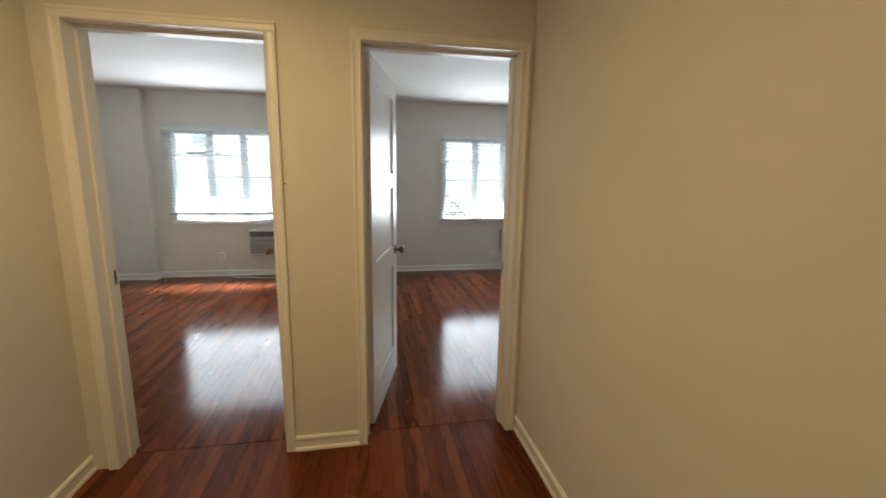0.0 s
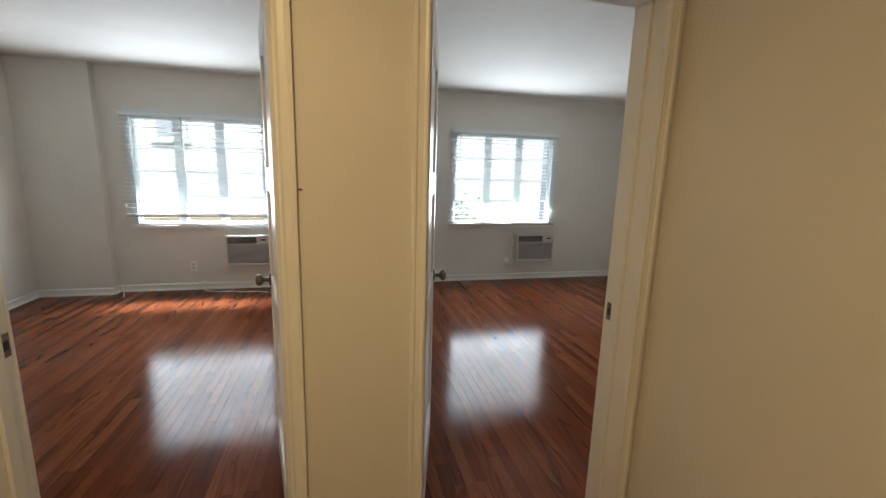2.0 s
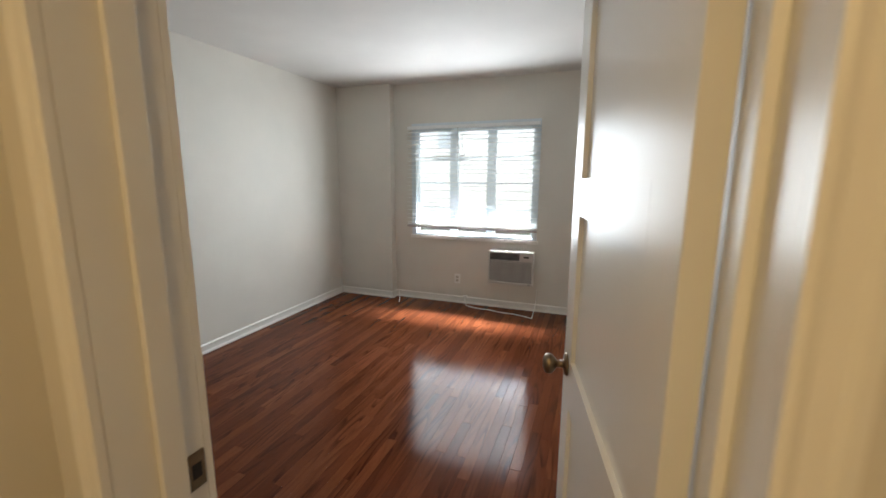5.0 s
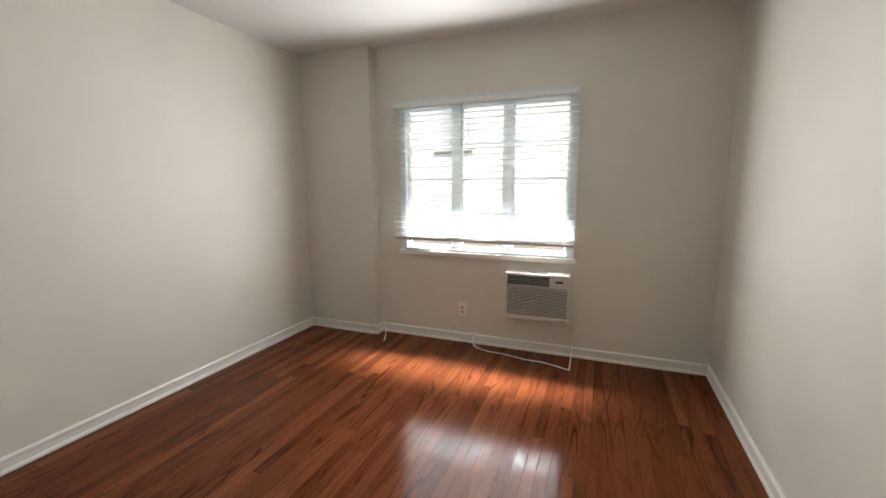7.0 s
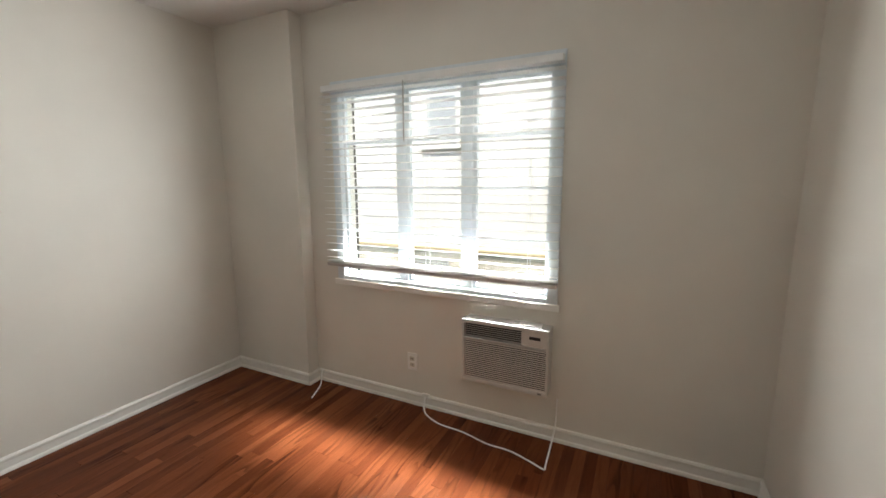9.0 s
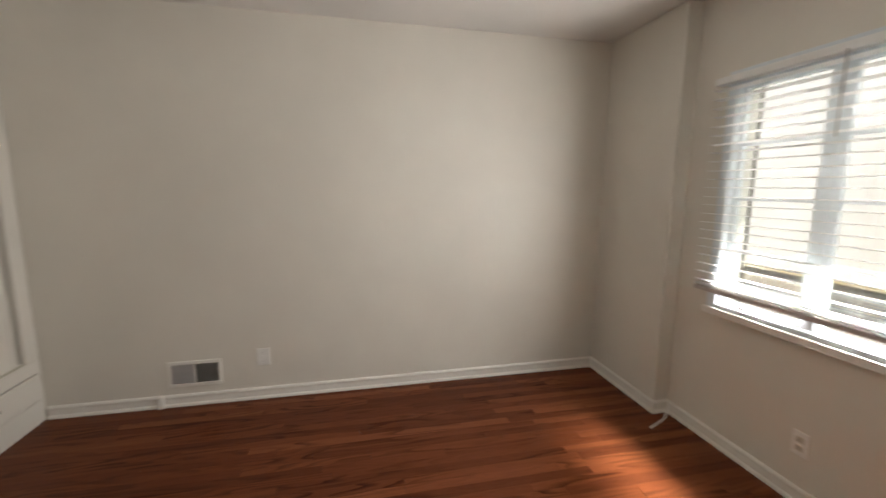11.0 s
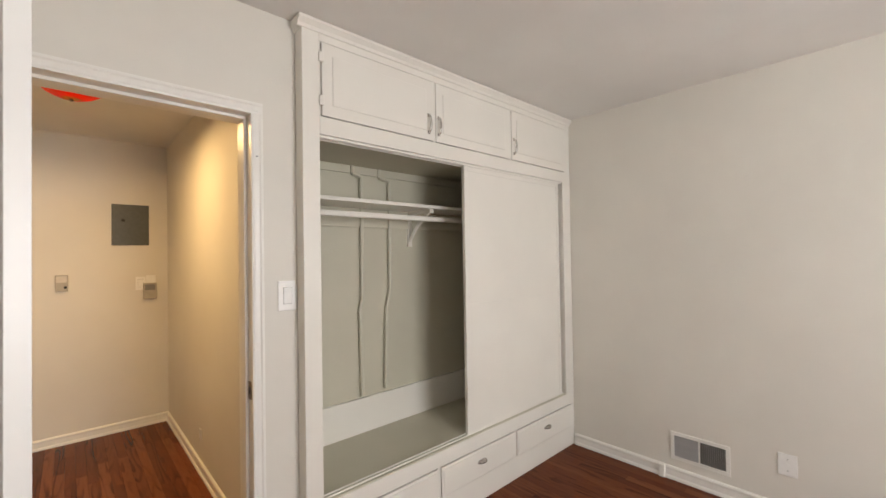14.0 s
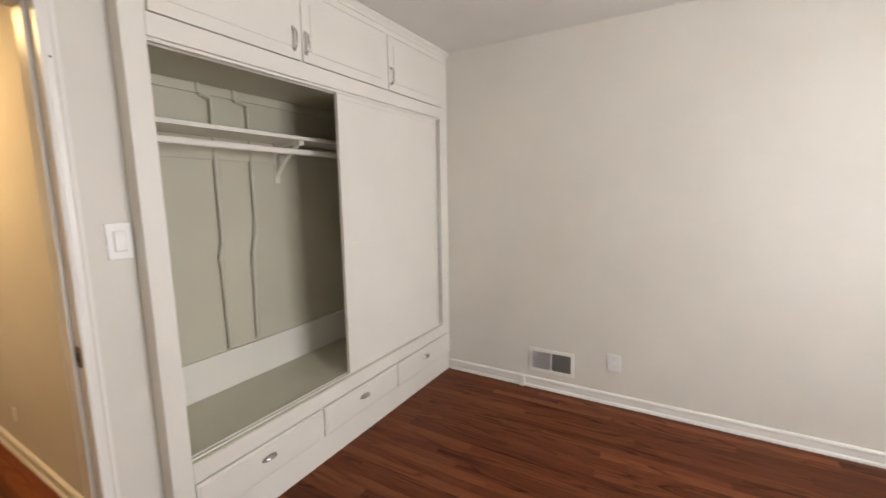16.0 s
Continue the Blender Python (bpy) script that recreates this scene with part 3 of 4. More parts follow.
# ---- plates, vents and cords ----
def wall_plate(name, centre, normal, wide, high, label, category, kind_of, group=""):
    """A cover plate on a wall; kind_of: outlet, rocker, toggle or blank."""
    n = Vector(normal)
    turn = math.degrees(math.atan2(n.x, -n.y))
    base = pose(*centre, 0, 0, turn)
    t = new(name)
    t.empty_display_size = 0.03
    t.matrix_world = base
    bpy.context.view_layer.update()
    tagged(t, label, category, group)

    def local(nm, bm, material, tag=""):
        o = finish(nm, bm, material)
        o.parent = t
        if tag:
            tagged(o, tag)
        return o

    local("plate", bx(-wide / 2, wide / 2, -0.007, 0, -high / 2, high / 2, bevel=0.003), PLASTIC)
    if kind_of == "rocker":
        local("rocker", bx(-0.017, 0.017, -0.011, -0.006, -0.034, 0.034, bevel=0.002), PLASTIC)
        # grey rim takes the place of shade round the rocker
        local("rocker_gap", bx(-0.0185, 0.0185, -0.0076, -0.0066, -0.0355, 0.0355), AC_GREY)
    if kind_of == "outlet":
        for z in (0.02, -0.02):
            local("socket", bx(-0.017, 0.017, -0.0095, -0.006, z - 0.014, z + 0.014, bevel=0.003), IVORY)
            for x in (-0.006, 0.006):
                # slots are raised black bars, coloured as the shade inside
                local("slot", bx(x - 0.001, x + 0.001, -0.0101, -0.0090, z - 0.004, z + 0.006), DARK)
    if kind_of == "toggle":
        local("jack", bx(-0.008, 0.008, -0.0095, -0.006, -0.008, 0.008, bevel=0.001), PLASTIC)
        for z in (0.03, -0.03):
            local("screw", lathe(bmesh.new(), [(0.003, 0), (0.003, 0.001), (0.001, 0.0015)], pose(0, -0.0069, z, 90, 0, 0), 10), AC_GREY)
    return t


wall_plate("wall_outlet", (-2.035, YN, 0.285), (0, -1, 0), 0.070, 0.115, "ivory wall outlet beside the air conditioner", "outlet", "outlet", "outlets under windows")
wall_plate("wall_outlet", (1.910, YN, 0.255), (0, -1, 0), 0.070, 0.115, "ivory wall outlet with air conditioner plug", "outlet", "outlet", "outlets under windows")
wall_plate("jack_plate", (XW, 4.171, 0.294), (1, 0, 0), 0.082, 0.118, "white jack plate low on the wall", "wall plate", "toggle")
wall_plate("light_switch", (-1.368, YR, 1.290), (0, 1, 0), 0.078, 0.125, "white rocker light switch beside the doorway", "light switch", "rocker")


def register(y0, y1, z0, z1):
    v = thing("wall_register", (XW, (y0 + y1) / 2, z0), "white steel wall register, one half open louvres", "air vent")
    x = XW
    fr = bmesh.new()
    e = 0.022
    box(fr, x, x + 0.008, y0, y1, z0, z0 + e, 0.002)
    box(fr, x, x + 0.008, y0, y1, z1 - e, z1, 0.002)
    box(fr, x, x + 0.008, y0, y0 + e, z0 + e, z1 - e, 0.002)
    box(fr, x, x + 0.008, y1 - e, y1, z0 + e, z1 - e, 0.002)
    mid = (y0 + y1) / 2
    box(fr, x, x + 0.008, mid - 0.004, mid + 0.004, z0 + e, z1 - e)
    part("frame", fr, TRIM, v)
    # dark plate on the wall, coloured like the shade in a duct
    part("backing", bx(x, x + 0.0015, y0 + e, y1 - e, z0 + e, z1 - e), VENT_DARK, v)
    base = v.matrix_world.inverted()
    n = 13
    for half, turn, lo, hi in (("a", -48, y0 + e, mid - 0.004), ("b", 18, mid + 0.004, y1 - e)):
        o0 = part("louvre", bx(-0.0055, 0.0055, -0.0006, 0.0006, z0 + e, z1 - e), VENT_SLAT if half == "a" else AC_GREY, v)
        for k in range(n):
            o = o0 if k == 0 else o0.copy()
            if k:
                scene.collection.objects.link(o)
            o.matrix_basis = base @ pose(x + 0.0052, lo + (k + 0.5) * (hi - lo) / n, 0, 0, 0, turn)
    return v


register(3.592, 3.912, 0.130, 0.303)
tagged(finish("corner_block", bx(XW + 0.001, XW + 0.034, 3.525, 3.560, 0.0, 0.082, bevel=0.006), TRIM), "small white block on the baseboard under the register", "trim block")


def cord(name, pts, r, label, category, material=None):
    pts = [Vector(p) for p in pts]
    fine = []
    for i in range(len(pts) - 1):
        p0, p1, p2, p3 = pts[max(i - 1, 0)], pts[i], pts[i + 1], pts[min(i + 2, len(pts) - 1)]
        for k in range(8):
            t = k / 8
            fine.append(0.5 * (2 * p1 + (p2 - p0) * t + (2 * p0 - 5 * p1 + 4 * p2 - p3) * t * t + (3 * p1 - p0 - 3 * p2 + p3) * t ** 3))
    fine.append(pts[-1])
    return tagged(finish(name, tube(bmesh.new(), fine, r, 8), material or PLASTIC, True), label, category)


cord("cable", [(-1.93, 6.722, 0.085), (-1.93, 6.70, 0.05), (-1.90, 6.66, 0.006), (-1.78, 6.60, 0.005), (-1.62, 6.585, 0.005), (-1.46, 6.545, 0.005), (-1.33, 6.54, 0.005), (-1.20, 6.50, 0.005), (-1.135, 6.475, 0.006), (-1.130, 6.50, 0.02), (-1.130, 6.66, 0.07), (-1.130, 6.722, 0.11), (-1.128, 6.736, 0.25)], 0.0045, "thin white cable lying along the baseboard", "cable")
cord("cable_stub", [(-2.78, 6.73, 0.083), (-2.77, 6.705, 0.06), (-2.74, 6.66, 0.012), (-2.70, 6.57, 0.005), (-2.67, 6.50, 0.005)], 0.0045, "short white cable end on the floor", "cable")
tagged(finish("cable_box", bx(-1.955, -1.905, YN - 0.030, YN - 0.0146, 0.070, 0.098, bevel=0.004), PLASTIC), "small white cable box on the baseboard", "cable box")
cord("cable", [(1.915, 6.70, 0.265), (1.94, 6.67, 0.27), (1.955, 6.67, 0.38), (1.965, 6.69, 0.50), (1.985, 6.71, 0.57), (2.012, 6.71, 0.55)], 0.005, "white power cord of the air conditioner", "power cord")
cord("cable", [(1.93, 6.70, 0.24), (1.955, 6.67, 0.21), (1.985, 6.68, 0.27), (2.012, 6.70, 0.32)], 0.005, "white power cord of the air conditioner", "power cord")
tagged(finish("power_plug", bx(1.880, 1.940, YN - 0.055, YN - 0.0102, 0.217, 0.280, bevel=0.008), PLASTIC), "white power plug in the outlet", "power plug")

# ---- built-in wardrobe ----
CF = 2.912                      # front face
CX0, CX1 = XW + 0.002, -1.412
CO0, CO1, CZ0, CZ1 = -3.431, -1.490, 0.398, 1.984
CB = 2.40                       # back
ward = thing("built_in_wardrobe", ((CX0 + CX1) / 2, 2.6, 0), "cream painted built-in wardrobe, one sliding door open", "wardrobe")
fr = bmesh.new()
box(fr, CO1, CX1, 2.842, CF, 0.0, H - 0.04, 0.004)
box(fr, CX0, CO0, 2.842, CF, CZ0 - 0.006, CZ1, 0.003)
box(fr, CX0, CO1, 2.846, CF, CZ1, 2.062, 0.003)
box(fr, CX0, CO1, 2.846, CF, 2.390, H - 0.04, 0.002)
box(fr, CX0, CO1, 2.846, CF, 0.312, CZ0 - 0.006, 0.003)
box(fr, CX0, CO1, 2.846, CF - 0.004, 0.0, 0.140, 0.002)
for x in (-2.152, -2.811):
    box(fr, x - 0.008, x + 0.008, 2.846, CF - 0.002, 2.062, 2.390)
    box(fr, x - 0.008, x + 0.008, 2.846, CF - 0.003, 0.140, 0.312)
box(fr, CX0, -3.462, 2.846, CF - 0.002, 2.062, 2.390)
box(fr, CX0, -3.505, 2.846, CF - 0.002, 0.140, 0.312)
box(fr, -1.495, CO1, 2.846, CF - 0.001, 2.062, 2.390)
part("face_frame", fr, CABINET, ward)
crown = sweep(bmesh.new(), [(0, -0.045), (0.006, -0.043), (0.010, -0.030), (0.022, -0.016), (0.026, -0.012), (0.026, 0), (0, 0)], (CX0, CF, H - 0.003), (CX1 + 0.02, CF, H - 0.003), (0, 1, 0))
part("crown_moulding", crown, CABINET, ward)
part("crown_return", sweep(bmesh.new(), [(0, -0.045), (0.006, -0.043), (0.010, -0.030), (0.019, -0.016), (0.019, 0), (0, 0)], (CX1, YR, H - 0.003), (CX1, CF, H - 0.003), (1, 0, 0)), CABINET, ward)
shell = bmesh.new()
box(shell, XW, HW - 0.112, CB - 0.02, CB, 0.0, H - 0.05)
part("back_panel", shell, INSIDE, ward, "grey-green painted back panel")
part("side_panel", bx(CO1 - 0.0, HW - 0.112, CB, 2.842, 0.0, H - 0.06), INSIDE, ward)
part("side_panel", bx(XW, XW + 0.02, CB, 2.846, 0.0, H - 0.06), INSIDE, ward)
part("inner_floor", bx(XW + 0.02, CO1, CB, CF - 0.006, 0.360, CZ0 - 0.001), INSIDE, ward, "grey-green painted wardrobe floor")
part("inner_ceiling", bx(XW + 0.02, CO1, CB, 2.846, 1.993, 2.026), INSIDE, ward)
part("back_board", bx(XW + 0.02, CO1, CB, CB + 0.022, CZ0 - 0.001, 0.602, bevel=0.004), CABINET, ward, "cream painted board along the back")
part("hanging_cleat", bx(XW + 0.02, CO1, CB, CB + 0.014, 1.625, 1.738, bevel=0.002), INSIDE, ward)
part("back_rail", bx(XW + 0.02, CO1, CB, CB + 0.014, 1.945, 1.992, bevel=0.002), INSIDE, ward)
part("track", box(box(bmesh.new(), CO0, CO1, 2.884, 2.889, CZ0 - 0.002, CZ0 + 0.006), CO0, CO1, 2.860, 2.865, CZ0 - 0.002, CZ0 + 0.006), CABINET, ward)
part("top_track", box(box(bmesh.new(), CO0, CO1, 2.892, 2.897, CZ1 - 0.012, CZ1), CO0, CO1, 2.850, 2.856, CZ1 - 0.012, CZ1), CABINET, ward)
part("shelf", bx(XW + 0.02, CO1, CB, 2.665, 1.739, 1.759, bevel=0.002), CABINET, ward)
part("hanging_rod", bx(XW + 0.02, CO1, 2.630, 2.662, 1.659, 1.689, bevel=0.008), CABINET, ward)
br = bmesh.new()
tube(br, [(-2.36, CB + 0.01, 1.545), (-2.36, 2.50, 1.645), (-2.36, 2.64, 1.738)], 0.012, 6)
box(br, -2.375, -2.345, CB, 2.64, 1.715, 1.739)
box(br, -2.375, -2.345, CB, CB + 0.018, 1.51, 1.739)
part("shelf_bracket", br, CABINET, ward)
for pts in ([(-1.932, 1.992), (-1.932, 1.945), (-1.992, 1.93), (-1.992, 1.19), (-1.972, 1.12), (-1.978, 1.07), (-1.980, 0.93), (-1.984, 0.615)],
            [(-2.121, 1.992), (-2.121, 1.94), (-2.196, 1.925), (-2.194, 1.23), (-2.165, 1.12), (-2.160, 0.97), (-2.153, 0.625)]):
    bm = bmesh.new()
    for (xa, za), (xb, zb) in zip(pts, pts[1:]):
        tube(bm, [(xa, CB + 0.014, za), (xb, CB + 0.014, zb)], 0.013, 6)
    part("wire_channel", bm, INSIDE, ward, "painted-over wire channel")


def sliding(y0, y1, x0, x1, seam):
    bm = bmesh.new()
    z0, z1 = CZ0 + 0.004, CZ1 - 0.004
    box(bm, x0, x1, y0, y1 - 0.004, z0, z1, 0.002)
    d = part("sliding_door", bm, CABINET, ward, "cream plywood sliding door")
    part("lower_board", bx(x0, x1, y1 - 0.0039, y1, z0, seam - 0.003, bevel=0.001), CABINET, d)
    part("upper_board", bx(x0, x1, y1 - 0.0039, y1, seam + 0.003, z1, bevel=0.001), CABINET, d)
    part("edge_strip", bx(x0, x0 + 0.03, y1, y1 + 0.003, z0, z1, bevel=0.001), CABINET, d)
    part("edge_strip", bx(x1 - 0.03, x1, y1, y1 + 0.003, z0, z1, bevel=0.001), CABINET, d)
    part("top_strip", bx(x0 + 0.03, x1 - 0.03, y1, y1 + 0.003, z1 - 0.035, z1, bevel=0.001), CABINET, d)
    for x in (x0 + 0.018, x1 - 0.022):
        part("finger_pull", lathe(bmesh.new(), [(0.012, 0), (0.012, 0.0012), (0.008, 0.0014), (0.006, 0.0004)], pose(x, y1 + 0.003, 1.20, -90, 0, 0), 14), CABINET, d)
    return d


sliding(2.866, 2.884, -3.408, -2.400, 1.163)
sliding(2.842, 2.858, -3.36, -2.43, 1.163)


def bow_pull(name, centre, length, upright, parent):
    bm = bmesh.new()
    pts = []
    for k in range(13):
        a = math.pi * k / 12
        u, o = -length / 2 * math.cos(a), 0.022 * math.sin(a) ** 0.7
        pts.append((centre[0] + (0 if upright else u), centre[1] + o, centre[2] + (u if upright else 0)))
    tube(bm, pts, 0.0062, 8)
    for s in (-1, 1):
        u = s * length / 2
        p = Vector(centre) + (Vector((0, 0, u)) if upright else Vector((u, 0, 0)))
        box(bm, p.x - 0.009, p.x + 0.009, p.y - 0.001, p.y + 0.004, p.z - 0.009, p.z + 0.009, 0.002)
    return part(name, bm, CHROME, parent, "chrome bow handle", smooth=True)


def cup_pull(centre, parent):
    bm = bmesh.new()
    w, h, dep = 0.080, 0.019, 0.022
    rows = []
    for j in range(6):
        b = math.pi / 2 * j / 5
        rows.append([bm.verts.new((centre[0] - w / 2 * math.cos(a) * (1 - 0.12 * math.sin(b)), centre[1] + dep * math.sin(a) * math.cos(b * 0.85), centre[2] - h / 2 + h * math.sin(b) * (0.55 + 0.45 * math.sin(a)))) for a in [math.pi * k / 14 for k in range(15)]])
    for u, v in zip(rows, rows[1:]):
        for k in range(14):
            bm.faces.new((u[k], u[k + 1], v[k + 1], v[k]))
    bmesh.ops.solidify(bm, geom=bm.faces[:], thickness=0.002)
    return part("cup_pull", bm, CHROME, parent, "chrome cup pull", smooth=True)


def raised(x0, x1, z0, z1, lip):
    bm = bx(x0, x1, 2.870, CF + 0.004, z0, z1, bevel=0.003)
    box(bm, x0 + lip, x1 - lip, CF + 0.002, CF + 0.007, z0 + lip, z1 - lip, 0.0035)
    return bm


for x0, x1, hx, hinge_x in ((-2.142, -1.500, -2.108, -1.497), (-2.801, -2.162, -2.178, None), (-3.457, -2.821, -2.842, None)):
    d = part("upper_door", raised(x0, x1, 2.066, 2.386, 0.05), CABINET, ward)
    bow_pull("handle", (hx, CF + 0.004, 2.153), 0.092, True, d)
    if hinge_x:
        for z in (2.13, 2.32):
            part("hinge", box(bmesh.new(), hinge_x - 0.012, hinge_x + 0.012, CF, CF + 0.010, z - 0.022, z + 0.022, 0.004), CABINET, d)
for x0, x1 in ((-2.140, -1.492), (-2.799, -2.164), (-3.500, -2.823)):
    d = part("drawer", raised(x0, x1, 0.147, 0.306, 0.014), CABINET, ward)
    cup_pull(((x0 + x1) / 2, CF + 0.0065, 0.240), d)

# ---- hall things ----
pan = thing("electrical_panel", (-1.083, HS, 1.577), "dark grey steel electrical panel on the hall wall", "electrical panel")
part("door", bx(-1.212, -0.953, HS, HS + 0.010, 1.577, 1.927, bevel=0.003), PANEL_GREY, pan)
part("latch", lathe(bmesh.new(), [(0.013, 0), (0.013, 0.006), (0.005, 0.010)], pose(-1.03, HS + 0.010, 1.79, -90, 0, 0), 14), DARK, pan)
th = thing("thermostat", (-0.645, HS, 1.207), "beige wall thermostat with a small dial", "thermostat")
part("case", bx(-0.683, -0.606, HS, HS + 0.028, 1.207, 1.339, bevel=0.006), BEIGE, th)
part("dial", lathe(bmesh.new(), [(0.010, 0), (0.010, 0.006), (0.002, 0.007)], pose(-0.667, HS + 0.028, 1.240, -90, 0, 0), 14), DARK, th)
part("scale_plate", bx(-0.675, -0.614, HS + 0.028, HS + 0.030, 1.280, 1.329), IVORY, th)
wall_plate("light_switch", (-1.150, HS, 1.245), (0, 1, 0), 0.070, 0.115, "white light switch on the hall wall", "light switch", "rocker")
wall_plate("blank_plate", (-1.224, HS, 1.255), (0, 1, 0), 0.070, 0.115, "cream cover plate behind the keypad", "wall plate", "blank")
kp = thing("alarm_keypad", (-1.214, HS + 0.0072, 1.105), "pale wall keypad with grey display", "keypad")
part("case", bx(-1.264, -1.166, HS + 0.0072, HS + 0.036, 1.105, 1.245, bevel=0.007), BEIGE, kp)
part("display", bx(-1.252, -1.178, HS + 0.035, HS + 0.038, 1.183, 1.232), VENT_DARK, kp)
jack = wall_plate("phone_jack", (HW, 1.365, 0.254), (1, 0, 0), 0.045, 0.075, "small cream phone jack on the hall wall", "wall plate", "toggle")

LX, LY = -0.70, 1.59
light = thing("ceiling_lamp", (LX, LY, H), "shallow red glass bowl ceiling lamp, lit", "ceiling lamp")
part("canopy", lathe(bmesh.new(), [(0.06, 0), (0.06, -0.010), (0.03, -0.018)], pose(LX, LY, H), 24), TRIM, light)
rows = [(0.004 + 0.136 * j / 10, H - 0.145 + 0.062 * (j / 10) ** 2.2) for j in range(11)]
shade = lathe(bmesh.new(), rows + [(r, z + 0.004) for r, z in rows[::-1]], Matrix.Translation((LX, LY, 0)), 44)
for v in shade.verts:
    d = v.co - Vector((LX, LY, v.co.z))
    v.co.z += 0.005 * (d.length / 0.14) ** 3 * math.cos(8 * math.atan2(d.y, d.x))
part("glass_shade", shade, RED_GLASS, light, "red glass bowl with an amber centre", smooth=True)
part("finial", lathe(bmesh.new(), [(0.0005, -0.012), (0.007, -0.010), (0.009, -0.004), (0.006, 0.002), (0.012, 0.004)], Matrix.Translation((LX, LY, H - 0.146)), 14), BRONZE, light)
part("stem", lathe(bmesh.new(), [(0.005, 0), (0.005, -0.127)], pose(LX, LY, H - 0.018), 10), BRONZE, light)

# ---- outside: facing house, ground, shrub ----
# ground below the view, coloured dark so little light bounces up
structure("ground", bx(-60, 60, YN + 0.21, 80, -0.75, -0.55), DIM_GROUND, "unseen side yard ground, dark to limit bounced light", "ground")
NY = 9.2
house = thing("facing_house", (0, NY, -0.55), "cream stucco house wall across the side yard", "house")
part("wall", bx(-14, 3.6, NY, NY + 6, -0.55, 3.12), STUCCO, house)
part("base_band", bx(-14, 3.6, NY - 0.02, NY, 0.36, 0.565, bevel=0.006), STUCCO_BAND, house, "grey-ochre base band")
part("ledge", bx(-14, 3.6, NY - 0.06, NY, 0.565, 0.605, bevel=0.008), LEDGE, house, "ochre ledge strip")
part("roof", bx(-14.1, 3.7, NY - 0.06, NY + 6.1, 3.12, 3.22, bevel=0.01), CONCRETE, house)
vent = part("crawl_vent", bx(-3.66, -2.94, NY - 0.03, NY - 0.02, 0.335, 0.475), OUT_GREY, house, "dark crawl-space vent")
for k in range(5):
    part("louvre", bx(-3.65, -2.95, NY - 0.036, NY - 0.030, 0.350 + k * 0.025, 0.358 + k * 0.025), STUCCO_BAND, vent)
w = part("window", bx(-3.27, -2.78, NY - 0.03, NY, 1.86, 3.02, bevel=0.005), STUCCO, house)
part("pane", bx(-3.21, -2.84, NY - 0.034, NY - 0.030, 1.93, 2.95), PANE_GREY, w)
part("sash_bar", bx(-3.21, -2.84, NY - 0.042, NY - 0.034, 2.42, 2.46), STUCCO, w)
part("sill", bx(-3.32, -2.73, NY - 0.05, NY, 1.81, 1.86, bevel=0.006), STUCCO, w)
far = thing("far_house", (6.0, 16.0, -0.55), "grey-blue house wall farther back", "house")
part("wall", bx(5.2, 18, 15.0, 20, -0.55, 5.0), OUT_GREY, far)
part("roof", bx(5.0, 18.2, 14.8, 20.2, 5.0, 5.2), CONCRETE, far)

shrub = thing("shrub", (1.72, 8.8, -0.55), "small green shrub against the facing wall", "shrub")
part("stem", tube(bmesh.new(), [(1.72, 8.8, -0.55), (1.74, 8.82, 0.1), (1.70, 8.8, 0.6)], 0.025, 8), BARK, shrub)
rng = random.Random(7)
leaves = bmesh.new()
for _ in range(900):
    p = Vector((1.72 + rng.gauss(0, 0.20), 8.8 + rng.gauss(0, 0.14), 0.45 + rng.gauss(0, 0.24)))
    a = Euler((rng.uniform(-1, 1), rng.uniform(-1, 1), rng.uniform(0, 6.3))).to_matrix()
    s = rng.uniform(0.03, 0.06)
    leaves.faces.new([leaves.verts.new(p + a @ Vector(q) * s) for q in ((-1, 0, 0), (0, -0.4, 0.1), (1, 0, 0), (0, 0.4, 0.1))])
part("foliage", leaves, LEAF, shrub)

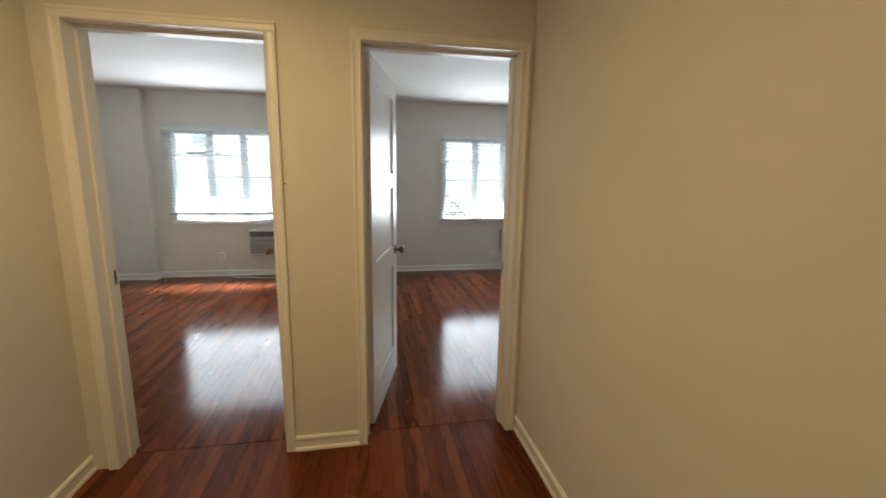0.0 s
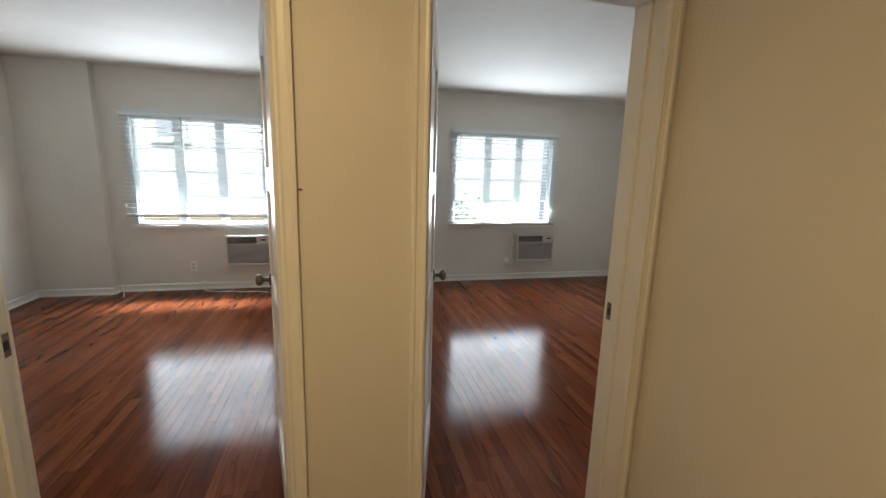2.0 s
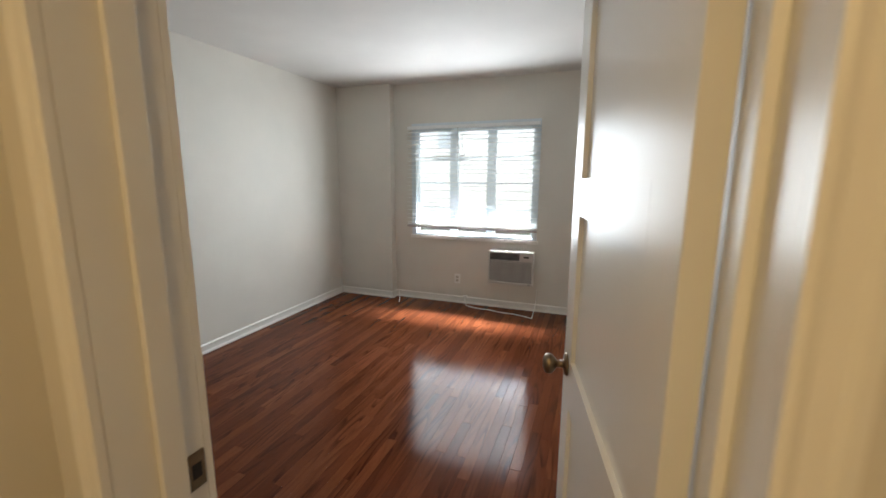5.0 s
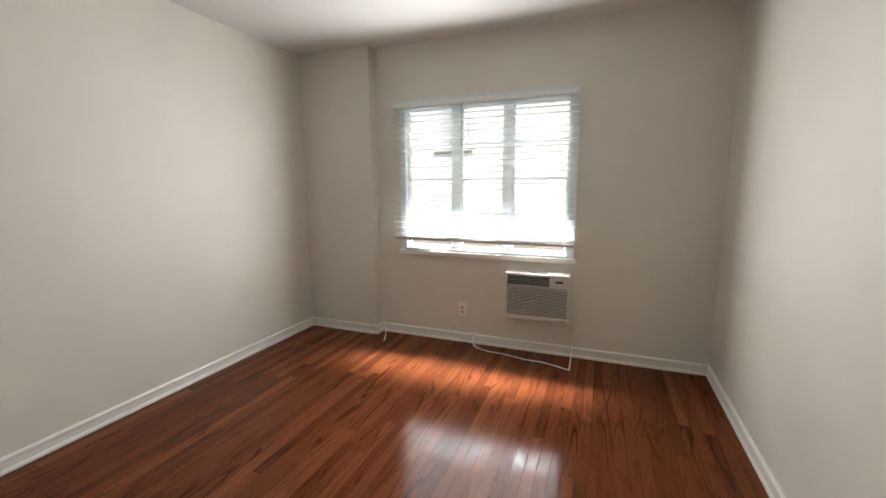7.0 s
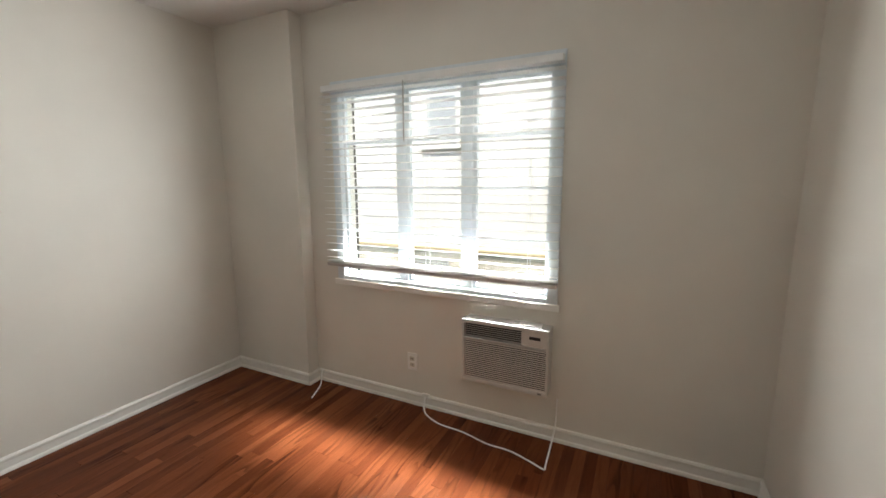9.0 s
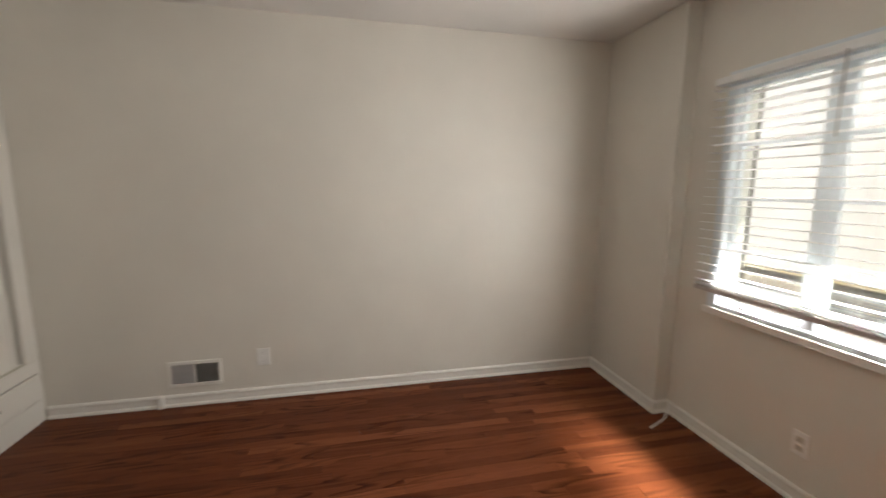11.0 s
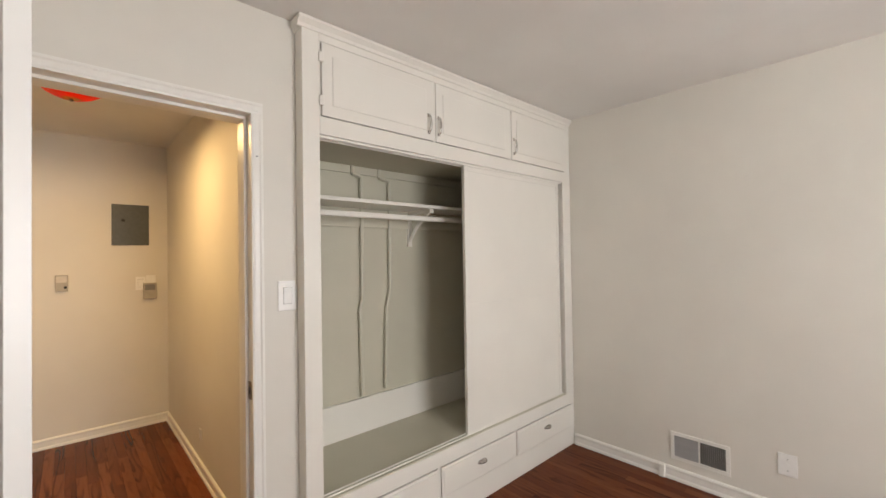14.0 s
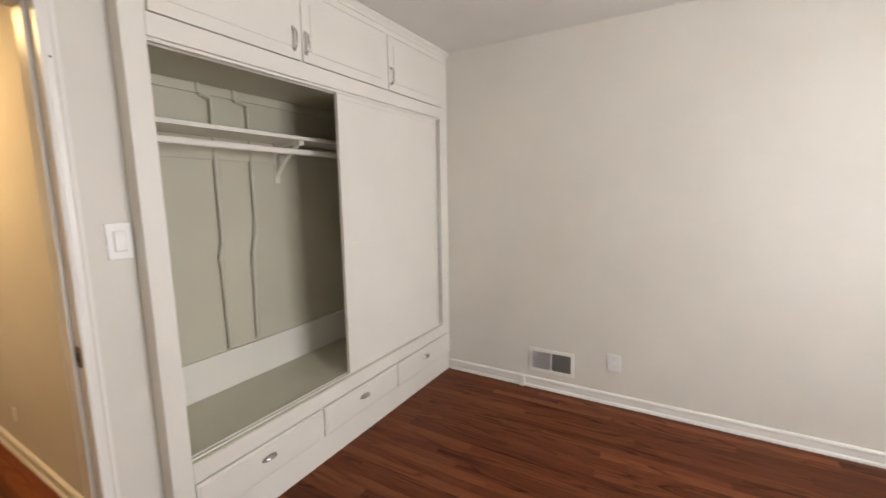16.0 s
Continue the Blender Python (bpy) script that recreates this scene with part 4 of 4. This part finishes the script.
# ---- floor strips, laid along y ----
STRIP = 0.0572
mesh_cache = {}


def strip_mesh(length):
    key = round(length, 3)
    if key not in mesh_cache:
        w, c = STRIP / 2 - 0.0002, 0.0005
        vs = [(-w, 0, -0.006), (w, 0, -0.006), (w, key, -0.006), (-w, key, -0.006), (-w, 0, -c), (w, 0, -c), (w, key, -c), (-w, key, -c),
              (-w + c, c, 0), (w - c, c, 0), (w - c, key - c, 0), (-w + c, key - c, 0)]
        fs = [(0, 1, 5, 4), (1, 2, 6, 5), (2, 3, 7, 6), (3, 0, 4, 7), (4, 5, 9, 8), (5, 6, 10, 9), (6, 7, 11, 10), (7, 4, 8, 11), (8, 9, 10, 11)]
        me = bpy.data.meshes.new("plank")
        me.from_pydata(vs, [], fs)
        me.materials.append(FLOOR)
        mesh_cache[key] = (me, vs, fs)
    return mesh_cache[key]


def lay(x0, x1, y0, y1, seed, single, lengths=(0.65, 0.8, 0.95, 1.1, 1.3, 1.5)):
    rng = random.Random(seed)
    allv, allf = [], []
    made = 0
    n = int(math.ceil((x1 - x0) / STRIP))
    for i in range(n):
        x = x0 + (i + 0.5) * STRIP
        y = y0
        want = rng.choice((0.3, 0.45, 0.6, 0.75, 0.9, 1.05))
        while y1 - y > 0.02:
            ln = want if y1 - y - want > 0.25 else y1 - y
            ln = round(ln * 20) / 20 if ln < y1 - y - 0.06 else y1 - y
            me, vs, fs = strip_mesh(ln - 0.0006)
            if single and made < 300:
                o = new("plank", me)
                o.parent = floor
                o.location = (x, y, 0)
                made += 1
            else:
                k = len(allv)
                allv += [(x + a, y + b, c) for a, b, c in vs]
                allf += [tuple(k + q for q in f) for f in fs]
            y += ln
            want = rng.choice(lengths)
    if allv:
        me = bpy.data.meshes.new("planks")
        me.from_pydata(allv, [], allf)
        me.materials.append(FLOOR)
        o = tagged(new("planks", me), "red-brown varnished oak strips", kind="stuff")
        o.parent = floor


lay(XW, XE, 2.794, YN, 11, True)
lay(X2W, X2E, 2.794, YN, 12, False)
lay(HW, HE, HS, 2.789, 13, False)
